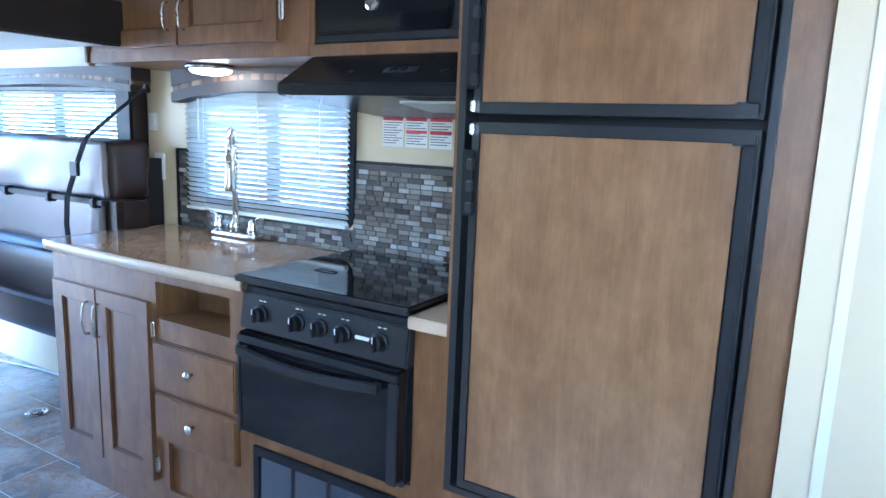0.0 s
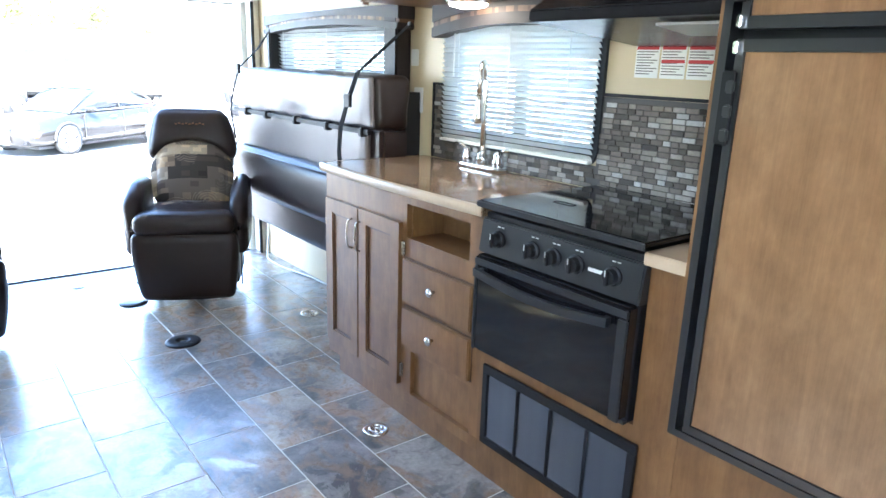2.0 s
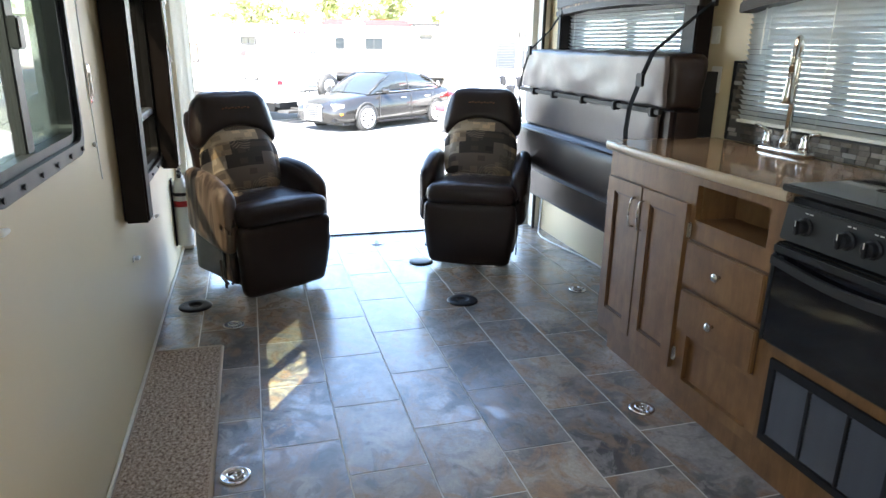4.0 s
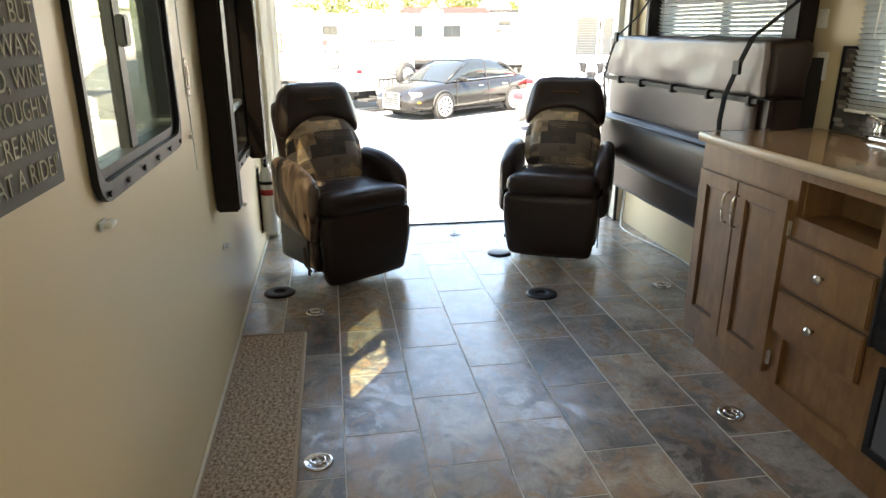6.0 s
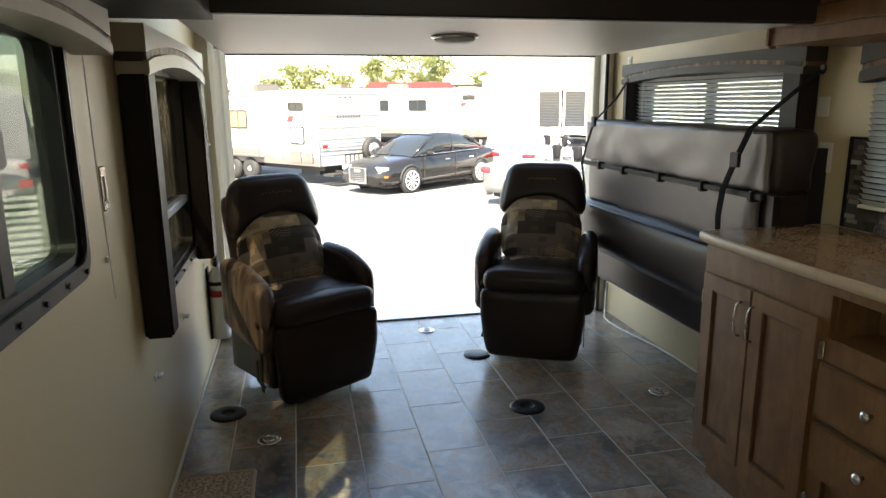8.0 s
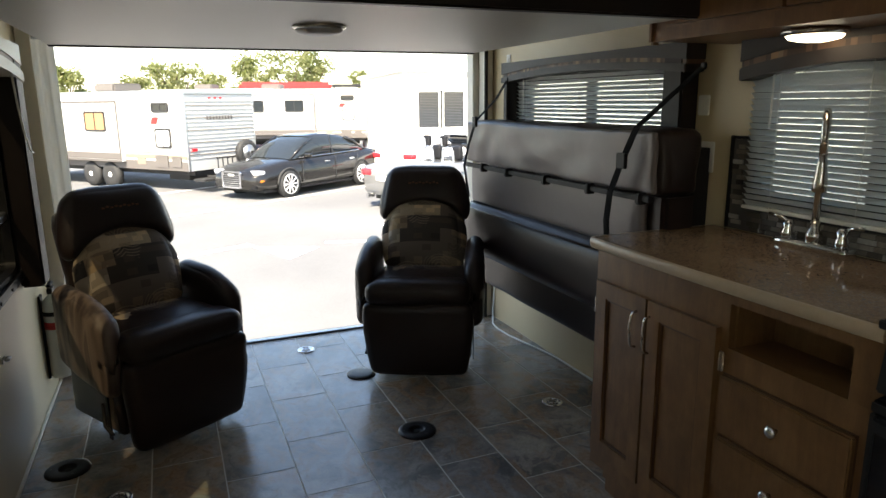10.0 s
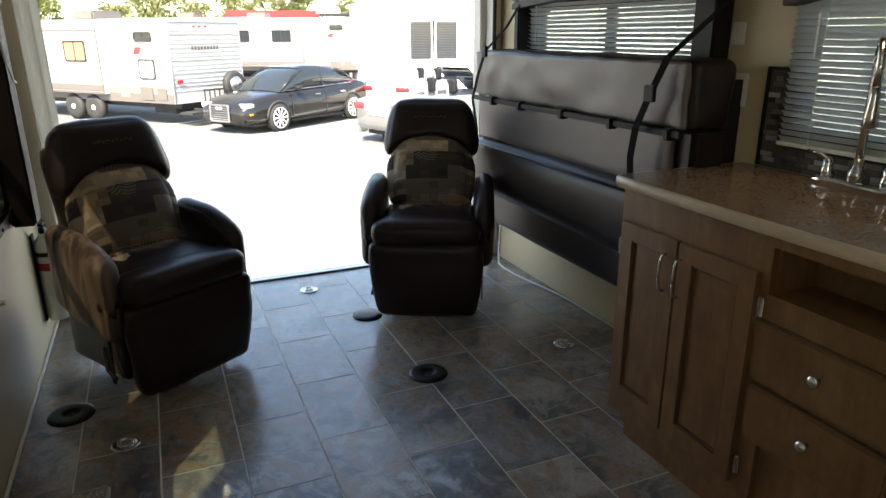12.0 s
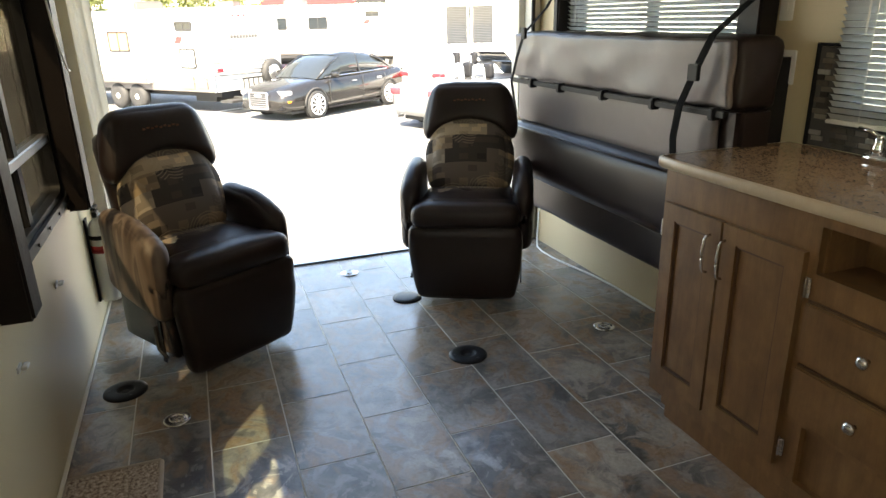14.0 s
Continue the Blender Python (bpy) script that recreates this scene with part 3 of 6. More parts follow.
slider_window("window_1", WIN1, "black-framed sliding trailer window, half screened", 1, (SCREENED, GLASS), True, 2.78)
w2 = slider_window("window_2", WIN2, "dark tinted trailer window with lower vent", 1, (TINTED, TINTED), False, 1.26)
part("vent_rail", boxes((0.75, 1.78, -0.045, -0.005, 0.93, 0.965), bevel=0.004), ALUMINIUM, w2)
slider_window("window_3", WIN3, "window behind white blinds above the folded sofa", -1, (BLIND_GLASS, BLIND_GLASS), False, 1.1)
slider_window("window_4", WIN4, "kitchen window behind white blinds", -1, (BLIND_GLASS, BLIND_GLASS), False, 2.55)


def blind(label, x0, x1, z0, z1, y, pitch, tilt):
    """A Venetian blind of separate slats, cords and rails."""
    b = at_base("blind", label, "blind", ((x0 + x1) / 2, y, z0))
    put("head_rail", boxes((x0, x1, y - 0.02, y + 0.02, z1, z1 + 0.025), bevel=0.003), WHITE, b)
    put("bottom_rail", boxes((x0, x1, y - 0.014, y + 0.014, z0, z0 + 0.012), bevel=0.003), WHITE, b)
    bm = bmesh.new()
    n = 4
    rows = []
    for k in range(n + 1):
        u = -0.5 + k / n
        for xs in (x0, x1):
            c = Vector((xs - (x0 + x1) / 2, u * 0.026 * math.cos(tilt), u * 0.026 * math.sin(tilt) + 0.003 * (1 - 4 * u * u)))
            rows.append(bm.verts.new(c))
    low = [bm.verts.new(p.co - Vector((0, 0, 0.0007))) for p in rows]
    for k in range(n):
        a = 2 * k
        bm.faces.new((rows[a], rows[a + 1], rows[a + 3], rows[a + 2]))
        bm.faces.new((low[a], low[a + 2], low[a + 3], low[a + 1]))
    me = mesh_of("slat", bm, SLAT, True)
    count = int((z1 - z0 - 0.02) / pitch)
    for k in range(count):
        s = new("slat", me)
        s.parent = b
        s.matrix_basis = pose(0, 0, 0.022 + k * pitch, random.uniform(-3, 3), random.uniform(-0.12, 0.12), 0)
    for x in (x0 + 0.12, (x0 + x1) / 2, x1 - 0.12):
        put("cord", rod(bmesh.new(), (x, y - 0.014, z0), (x, y - 0.014, z1), 0.0012, seg=6), WHITE, b)
    put("wand", rod(bmesh.new(), (x0 + 0.1, y - 0.024, z1 - 0.22), (x0 + 0.1, y - 0.022, z1), 0.003, seg=8), WHITE, b)
    return b


blind("white slatted blind lowered over the kitchen window", 2.115, 2.965, 1.005, 1.50, W - 0.03, 0.0200, radians(-46))
blind("white slatted blind lowered behind the folded sofa", 0.465, 1.715, 1.12, 1.52, W - 0.03, 0.0205, radians(-40))


def pelmet(label, x0, x1, z0, z1, y_wall, side, top, legs=(), leg_z=0.65):
    """A padded window valance with curved lower edge, a strip of small blocks and dark side legs."""
    v = at_base("valance", label, "valance", ((x0 + x1) / 2, y_wall, z0))
    n, depth = 18, 0.095
    ya, yb = (y_wall + side * 0.002, y_wall + side * depth)
    arc = lambda u, lift: lift * (1 - (2 * u - 1) ** 2)
    h = z1 - z0
    for nm, lo, hi, mat, proud in (("upper_band", 0.52, 1.0, top, 0.0), ("block_strip", 0.30, 0.56, MOSAIC_STRIP, -0.006), ("lower_band", 0.0, 0.34, top, 0.004)):
        bm = bmesh.new()
        lower = [(x0 + (x1 - x0) * k / n, z0 + lo * h + arc(k / n, 0.38 * h)) for k in range(n + 1)]
        if nm == "upper_band":
            upper = [(x1, z1 + 0.02), (x0, z1 + 0.02)]
        else:
            upper = [(x, z + (hi - lo) * h) for x, z in reversed(lower)]
        prism(bm, lower + upper, ya, yb + side * proud)
        if nm != "upper_band":
            bmesh.ops.bevel(bm, geom=bm.edges[:], offset=0.004, segments=2, affect="EDGES")
        put(nm, bm, mat, v, smooth=False)
    for a, b in legs:
        put("side_leg", box(bmesh.new(), a + 0.003, b - 0.003, min(ya, yb) + 0.003, max(ya, yb) - 0.003, leg_z, z1 - 0.006, 0.008), LEG, v, "dark brown padded side leg")
    return v


pelmet("curved cream padded valance with brown block strip", 0.60, 1.90, 1.47, 1.60, 0.0, 1, PELMET_CREAM, ((0.60, 0.74), (1.79, 1.90)), 0.64)
pelmet("cream padded valance over the sliding window", 2.30, 3.24, 1.50, 1.585, 0.0, 1, PELMET_CREAM)
pelmet("grey padded valance with dark brown side legs", 0.385, 1.855, 1.475, 1.565, W, -1, PELMET_GREY, ((0.40, 0.455), (1.725, 1.84)), 0.9)
pelmet("grey padded valance with brown block strip over the sink", 2.11, 3.05, 1.435, 1.555, W, -1, PELMET_GREY)

# ---- overhead bed and cabinets ----
bed = at_base("lift_bed", "raised bunk with cream underside and black fascia", "bed", (1.4, 1.15, 1.62))
put("underside", boxes((0.63, 2.16, 0.20, 2.12, 1.62, 1.645), bevel=0.004), CEILING, bed, "cream panel underside")
put("fascia", boxes((2.16, 2.20, 0.17, 2.15, 1.615, 1.77), bevel=0.006), BLACKBOARD, bed, "very dark front board")
put("rear_fascia", boxes((0.60, 0.63, 0.20, 2.12, 1.614, 1.72), bevel=0.004), BLACK, bed, "black rear edge rail")
bm = bmesh.new()
pad(bm, (1.38, 1.16, 1.73), (0.72, 0.92, 0.085), 0.05, 9, 0.01)
put("mattress", bm, mottled("mattress_ticking", (0.6, 0.6, 0.6), (0.7, 0.7, 0.69), 0.8, 10), bed, "white mattress", True)
for y in (0.19, 2.13):
    for x in (0.75, 2.0):
        put("rail", boxes((x, x + 0.05, y - 0.02 if y < 1 else y, y if y < 1 else y + 0.02, 1.63, TOP - 0.003)), ALUMINIUM, bed)
lt = at_base("ceiling_light", "round flush light, unlit, under the bunk", "light", (1.63, 1.10, 1.62))
bm = lathe(bmesh.new(), [(0.085, 0.0), (0.088, -0.006), (0.08, -0.012)], (1.63, 1.10, 1.62), 28)
put("rim", bm, NICKEL, lt, smooth=True)
bm = lathe(bmesh.new(), [(0.078, -0.010), (0.07, -0.022), (0.04, -0.030), (0.005, -0.032)], (1.63, 1.10, 1.62), 28)
put("diffuser", bm, DIFFUSER, lt, smooth=True)


def shaker_door(name, x0, x1, z0, z1, y, mat, parent, rail=0.055):
    """A framed cabinet door that faces -y, with a recessed field and dark inner edge. Returns the door."""
    d = put(name, ring(bmesh.new(), [(x0, z0), (x1, z0), (x1, z1), (x0, z1)], [(x0 + rail, z0 + rail), (x1 - rail, z0 + rail), (x1 - rail, z1 - rail), (x0 + rail, z1 - rail)], y - 0.019, y), mat, parent)
    a, b, c, e = x0 + rail, x1 - rail, z0 + rail, z1 - rail
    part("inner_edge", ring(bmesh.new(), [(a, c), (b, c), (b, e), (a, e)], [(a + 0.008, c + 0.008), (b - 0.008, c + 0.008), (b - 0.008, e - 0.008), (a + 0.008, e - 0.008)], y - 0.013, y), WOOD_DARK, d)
    part("field", boxes((a + 0.008, b - 0.008, y - 0.008, y, c + 0.008, e - 0.008)), mat, d)
    return d


def bow_handle(x, z0, z1, y, parent):
    pts = [(x, y, z0), (x, y - 0.016, z0 + 0.004)] + [(x, y - 0.020 - 0.005 * math.sin(math.pi * k / 8), z0 + 0.012 + (z1 - z0 - 0.024) * k / 8) for k in range(9)] + [(x, y - 0.016, z1 - 0.004), (x, y, z1)]
    return part("handle", tube(bmesh.new(), pts, 0.0042, 10), NICKEL, parent, "brushed nickel bow handle", True)


def hinge(x, z, y, parent):
    h = put("hinge", boxes((x - 0.012, x + 0.012, y - 0.009, y, z - 0.028, z + 0.028), bevel=0.003), NICKEL, parent, "small nickel hinge")
    part("knuckle", rod(bmesh.new(), (x, y - 0.009, z - 0.026), (x, y - 0.009, z + 0.026), 0.005, seg=8), NICKEL, h)
    return h


upper = at_base("upper_cabinet", "brown maple overhead cabinet with two framed doors", "cabinet", (2.53, 2.3, 1.57))
UY = 2.15
put("body", boxes((1.985, 3.075, UY, W - 0.003, 1.565, 2.04), bevel=0.003), WOOD, upper)
put("corner_post", boxes((1.955, 1.987, UY - 0.012, UY + 0.03, 1.555, 2.04), bevel=0.010), WOOD, upper)
put("bottom_rail", boxes((1.99, 3.07, UY - 0.004, UY, 1.565, 1.605)), WOOD, upper)
for a, b, hx in ((2.06, 2.498, 2.462), (2.51, 2.955, 2.54)):
    d = shaker_door("door", a, b, 1.612, 2.02, UY, WOOD, upper)
    bow_handle(hx, 1.66, 1.75, UY - 0.019, d)
for z in (1.70, 1.93):
    hinge(2.966, z, UY - 0.004, upper)
tall = at_base("microwave_cabinet", "brown maple cabinet holding the microwave", "cabinet", (3.4, 2.3, 1.57))
put("bottom_rail", boxes((3.075, 3.735, UY - 0.002, W - 0.003, 1.565, 1.598)), WOOD, tall)
put("top_rail", boxes((3.075, 3.735, UY - 0.002, W - 0.003, 1.90, 2.04)), WOOD, tall)
put("side", boxes((3.076, 3.092, UY - 0.002, W - 0.003, 1.598, 1.90)), WOOD, tall)
mw = at_base("microwave", "black built-in microwave above the hood", "microwave", (3.4, 2.2, 1.6))
put("body", boxes((3.094, 3.732, UY + 0.01, W - 0.01, 1.599, 1.898), bevel=0.004), BLACK, mw)
put("door", boxes((3.10, 3.55, UY - 0.006, UY + 0.008, 1.625, 1.89), bevel=0.005), GLOSS, mw, "glossy black door")
put("control_strip", boxes((3.56, 3.725, UY - 0.004, UY + 0.008, 1.625, 1.89), bevel=0.004), BLACK, mw)
put("lower_grille", boxes((3.10, 3.725, UY - 0.010, UY + 0.008, 1.601, 1.620), bevel=0.003), SATIN, mw)
put("door_button", lathe(bmesh.new(), [(0.02, 0), (0.02, 0.004), (0.012, 0.008)], (3.30, UY - 0.007, 1.70), 16, "y"), CHROME, mw, "small chrome oval badge")

hood = at_base("range_hood", "black sloping range hood under the microwave", "range hood", (3.4, 2.2, 1.44))
bm = bmesh.new()
prism(bm, [(1.985, 1.445), (1.985, 1.475), (2.13, 1.562), (W - 0.004, 1.562), (W - 0.004, 1.40), (2.20, 1.425)], 3.10, 3.73, "yz")
bmesh.ops.bevel(bm, geom=bm.edges[:], offset=0.004, segments=2, affect="EDGES")
put("canopy", bm, HOOD, hood)
put("switch_plate", prism(bmesh.new(), [(2.035, 1.502), (2.06, 1.517), (2.058, 1.521), (2.033, 1.506)], 3.42, 3.52, "yz"), SATIN, hood, "rocker switches")
for x in (3.44, 3.47):
    put("switch", prism(bmesh.new(), [(2.040, 1.508), (2.054, 1.5165), (2.051, 1.522), (2.037, 1.5135)], x, x + 0.018, "yz"), BLACK, hood)
put("filter", prism(bmesh.new(), [(2.03, 1.435), (2.18, 1.418), (2.18, 1.412), (2.03, 1.429)], 3.48, 3.72, "yz"), ALUMINIUM, hood, "pale metal grease filter")

puck = at_base("puck_light", "lit round light under the overhead cabinet", "light", (2.465, 2.31, 1.56))
put("rim", lathe(bmesh.new(), [(0.085, 0.004), (0.088, -0.008), (0.078, -0.014)], (2.465, 2.30, 1.561), 28), NICKEL, puck, smooth=True)
put("diffuser", lathe(bmesh.new(), [(0.076, -0.012), (0.066, -0.024), (0.035, -0.031), (0.004, -0.033)], (2.465, 2.30, 1.561), 28), LAMP_ON, puck, "glowing warm white lens", True)

left_upper = at_base("upper_cabinet", "dark overhead cabinet on the window side", "cabinet", (2.7, 0.15, 1.6))
bm = box(bmesh.new(), 2.10, 3.60, 0.003, 0.315, 1.605, 2.04)
bmesh.ops.bevel(bm, geom=[e for e in bm.edges if abs(e.verts[0].co.x - 2.10) < 1e-4 and abs(e.verts[1].co.x - 2.10) < 1e-4], offset=0.03, segments=4, affect="EDGES")
put("body", bm, BLACKBOARD, left_upper)

# ---- kitchen run ----
CY = 1.965          # front of the base cabinets
base = at_base("base_cabinet", "brown maple sink cabinet, two doors, two drawers, open cubby", "cabinet", (2.45, 2.2, 0))
put("carcass", boxes((1.985, 3.0, 2.15, W - 0.003, 0.0, 0.876)), WOOD, base)
put("left_end", boxes((1.975, 1.995, CY, W - 0.004, 0.07, 0.876), (1.975, 1.995, 2.03, W - 0.004, 0.0, 0.07)), WOOD, base)
put("face_frame", boxes((1.995, 2.575, CY, CY + 0.02, 0.765, 0.876), (1.995, 2.03, CY, CY + 0.02, 0.07, 0.765), (2.53, 2.575, CY, CY + 0.02, 0.07, 0.765), (2.575, 3.0, CY, CY + 0.02, 0.646, 0.72),
     (2.93, 3.0, CY, CY + 0.02, 0.72, 0.876), (2.575, 3.0, CY, CY + 0.02, 0.29, 0.646), (2.575, 2.61, CY, CY + 0.02, 0.07, 0.29), (2.955, 3.0, CY, CY + 0.02, 0.07, 0.29), (2.03, 2.53, CY, CY + 0.02, 0.07, 0.765)), WOOD, base)
put("apron", boxes((1.995, 2.575, CY - 0.002, CY, 0.765, 0.876), (2.925, 3.0, CY - 0.002, CY, 0.72, 0.876), (2.575, 2.925, CY - 0.002, CY, 0.845, 0.876)), WOOD, base)
put("kick_panel", boxes((2.07, 3.0, CY + 0.001, CY + 0.02, 0.0, 0.072), (1.995, 3.0, CY + 0.045, CY + 0.06, 0.0, 0.072)), WOOD, base)
put("cubby_back", boxes((2.575, 2.93, CY + 0.16, CY + 0.17, 0.72, 0.85)), WOOD, base)
put("cubby_shelf", boxes((2.575, 2.93, CY + 0.02, CY + 0.17, 0.708, 0.7195)), WOOD, base)
put("cubby_side", boxes((2.575, 2.582, CY + 0.02, CY + 0.17, 0.7205, 0.85)), WOOD, base)
put("recessed_panel", boxes((2.61, 2.955, CY + 0.018, CY + 0.028, 0.07, 0.29)), WOOD, base)
put("bottom_rail", boxes((2.5755, 2.9995, CY - 0.001, CY + 0.017, 0.0735, 0.115)), WOOD, base)
for a, b, hx in ((1.998, 2.256, 2.216), (2.266, 2.548, 2.278)):
    d = shaker_door("door", a, b, 0.135, 0.772, CY, WOOD, base)
    bow_handle(hx, 0.602, 0.722, CY - 0.019, d)
for z in (0.20, 0.68):
    hinge(2.560, z, CY - 0.002, base)
    hinge(1.990, z, CY - 0.002, base)
for z0, z1 in ((0.486, 0.645), (0.312, 0.462)):
    d = put("drawer", box(bmesh.new(), 2.570, 2.957, CY - 0.019, CY - 0.0005, z0, z1, 0.004), WOOD, base)
    # darker slab stands in for the shade in the gap round the drawer
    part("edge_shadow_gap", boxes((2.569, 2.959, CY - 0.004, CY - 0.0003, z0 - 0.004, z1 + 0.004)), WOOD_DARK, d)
    part("knob", lathe(bmesh.new(), [(0.006, 0.0), (0.006, 0.010), (0.015, 0.016), (0.017, 0.022), (0.012, 0.028), (0.003, 0.030)], (2.765, CY - 0.019, (z0 + z1) / 2 + 0.006), 18, "y"), NICKEL, d, "round nickel knob", True)

# worktop: shallower towards its free end, the corner eased
outline = [(1.955, 2.47), (1.955, 1.965), (1.962, 1.950), (1.978, 1.942)]
outline += [(1.978 + (3.0 - 1.978) * k / 10, 1.942 - 0.012 * math.sin(math.pi * k / 10) + 0.003 * k / 10) for k in range(1, 11)] + [(3.0, W - 0.004), (1.955, W - 0.004)]
top = at_base("worktop", "glossy tan speckled laminate worktop with pale edge", "worktop", (2.45, 2.2, 0.88))
put("slab", prism(bmesh.new(), outline[1:], 0.884, 0.9155, "xy"), COUNTER, top)
edge = [(x, y - 0.004) for x, y in outline[1:-2]]
bm = bmesh.new()
pts = [(1.951, W - 0.02)] + [(x - (0.004 if i < 3 else 0), y) for i, (x, y) in enumerate(edge)]
prof = [(0.0, 0.0), (-0.004, 0.004), (-0.006, 0.018), (-0.004, 0.030), (0.0, 0.0338), (0.006, 0.0345)]
loops = []
for i, (x, y) in enumerate(pts):
    a, b = Vector(pts[max(i - 1, 0)]), Vector(pts[min(i + 1, len(pts) - 1)])
    t = (b - a).normalized()
    nrm = Vector((t.y, -t.x))
    if nrm.y > 0 or nrm.x > 0.5:
        nrm = -nrm
    loops.append([bm.verts.new((x - nrm.x * o, y - nrm.y * o, 0.882 + z)) for o, z in prof])
for a, b in zip(loops, loops[1:]):
    for k in range(len(prof) - 1):
        bm.faces.new((a[k], a[k + 1], b[k + 1], b[k]))
put("edge_band", bm, EDGE, top, "pale rounded front edge", True)
small = at_base("worktop", "narrow tan worktop end beside the range", "worktop", (3.65, 2.2, 0.88))
put("slab", box(bmesh.new(), 3.585, 3.733, 1.935, W - 0.004, 0.882, 0.914, 0.003), EDGE, small)

fa = at_base("faucet", "polished gooseneck kitchen faucet with two lever handles", "faucet", (2.43, 2.41, 0.915))
FX, FY = 2.415, 2.448
bm = bmesh.new()
pad(bm, (FX, FY, 0.927), (0.132, 0.030, 0.014), 0.013, 9)
put("base_plate", bm, CHROME, fa, smooth=True)
put("column", lathe(bmesh.new(), [(0.026, 0.0), (0.024, 0.03), (0.016, 0.045), (0.013, 0.07)], (FX, FY, 0.938), 20), NICKEL, fa, smooth=True)
SPX, SPY, SPR = 0.62, -0.78, 0.058
neck = [(FX, FY, 1.0), (FX, FY, 1.14), (FX, FY, 1.27)] + [(FX + SPX * SPR * (1 - math.cos(a)), FY + SPY * SPR * (1 - math.cos(a)), 1.275 + 1.1 * SPR * math.sin(a)) for a in (math.pi * k / 10 for k in range(0, 11))] + [(FX + SPX * 2.1 * SPR, FY + SPY * 2.1 * SPR, 1.22)]
put("spout", tube(bmesh.new(), neck, 0.0115, 14), NICKEL, fa, smooth=True)
put("spray_head", lathe(bmesh.new(), [(0.010, 0.0), (0.013, -0.03), (0.019, -0.085), (0.021, -0.11), (0.017, -0.115)], (FX + SPX * 2.1 * SPR, FY + SPY * 2.1 * SPR, 1.225), 18), NICKEL, fa, smooth=True)
for s in (-1, 1):
    k = put("valve", lathe(bmesh.new(), [(0.021, 0.0), (0.021, 0.02), (0.016, 0.035), (0.019, 0.05), (0.008, 0.06)], (FX + s * 0.095, FY, 0.937), 18), CHROME, fa, smooth=True)
    part("lever", tube(bmesh.new(), [(FX + s * 0.095, FY, 0.988), (FX + s * 0.13, FY - 0.004, 1.004), (FX + s * 0.165, FY - 0.008, 1.008)], 0.006, 10), CHROME, k, "chrome lever", True)

# ---- range ----
SY = 1.935
rg = at_base("range", "black three-burner gas range with glass cover", "range", (3.3, 2.2, 0.44))
put("body", boxes((3.01, 3.58, SY + 0.02, W - 0.02, 0.455, 0.90)), BLACK, rg)
put("filler_strip", boxes((3.012, 3.578, SY + 0.005, SY + 0.02, 0.452, 0.462)), SATIN, rg)
bm = bmesh.new()
prism(bm, [(SY + 0.012, 0.775), (SY - 0.004, 0.779), (SY + 0.010, 0.882), (SY + 0.045, 0.886), (SY + 0.045, 0.775)], 3.0, 3.588, "yz")
bmesh.ops.bevel(bm, geom=bm.edges[:], offset=0.004, segments=2, affect="EDGES")
panel = put("control_panel", bm, SATIN, rg)
for k, x in enumerate((3.085, 3.225, 3.305, 3.385, 3.505)):
    yk = SY + 0.002
    kn = part("knob", lathe(bmesh.new(), [(0.026, 0.0), (0.026, 0.006), (0.021, 0.010), (0.019, 0.026), (0.015, 0.028)], (x, yk, 0.832), 22, "y"), BLACK, panel, "black range knob")
    part("grip", boxes((x - 0.005, x + 0.005, yk - 0.036, yk - 0.026, 0.812, 0.852), bevel=0.002), BLACK, kn)
    part("pointer", boxes((x - 0.0012, x + 0.0012, yk - 0.0375, yk - 0.036, 0.836, 0.852)), WHITE, kn)
    part("dial_mark", boxes((x - 0.012, x - 0.002, yk + 0.004, yk + 0.0058, 0.866, 0.869), (x + 0.004, x + 0.014, yk + 0.004, yk + 0.0058, 0.866, 0.869)), WHITE, panel)
part("badge", boxes((3.425, 3.47, SY - 0.0005, SY + 0.003, 0.826, 0.835)), WHITE, panel, "small pale maker badge")
cover = put("glass_cover", box(bmesh.new(), 2.998, 3.592, SY - 0.01, W - 0.03, 0.925, 0.938, 0.004), GLOSS, rg, "glossy black glass cover")
part("front_bar", boxes((2.996, 3.594, SY - 0.016, SY - 0.008, 0.918, 0.938), bevel=0.003), SATIN, cover)
part("recess", ring(bmesh.new(), rounded(3.13, 3.21, 2.10, 2.13, 0.012), rounded(3.135, 3.205, 2.105, 2.125, 0.010), 0.9378, 0.9392, "xy"), BLACK, cover)
put("burner_deck", boxes((3.005, 3.585, SY + 0.045, W - 0.04, 0.886, 0.896)), BLACK, rg)
put("burner_cap", lathe(bmesh.new(), [(0.042, 0.0), (0.042, 0.012), (0.032, 0.018), (0.03, 0.024)], (3.36, SY + 0.075, 0.896), 22), NICKEL, rg, "steel burner cap showing under the cover", True)
for x in (3.03, 3.56):
    put("cover_hinge", rod(bmesh.new(), (x, SY + 0.06, 0.895), (x, SY + 0.02, 0.925), 0.006, seg=10), BLACK, rg)
door = put("oven_door", box(bmesh.new(), 3.012, 3.578, SY - 0.022, SY + 0.018, 0.468, 0.774, 0.006), GLOSS, rg, "black glass oven door")
part("top_trim", box(bmesh.new(), 3.010, 3.580, SY - 0.026, SY - 0.018, 0.742, 0.768, 0.004), SATIN, door)
for a, b in ((3.010, 3.024), (3.548, 3.580)):
    part("side_trim", box(bmesh.new(), a, b, SY - 0.026, SY - 0.018, 0.466, 0.741, 0.003), SATIN, door)
bm = bmesh.new()
n = 16
lo = [(3.035 + 0.5 * k / n, 0.716 - 0.020 * math.sin(math.pi * k / n)) for k in range(n + 1)]
prism(bm, lo + [(x, z + 0.024) for x, z in reversed(lo)], SY - 0.052, SY - 0.036)
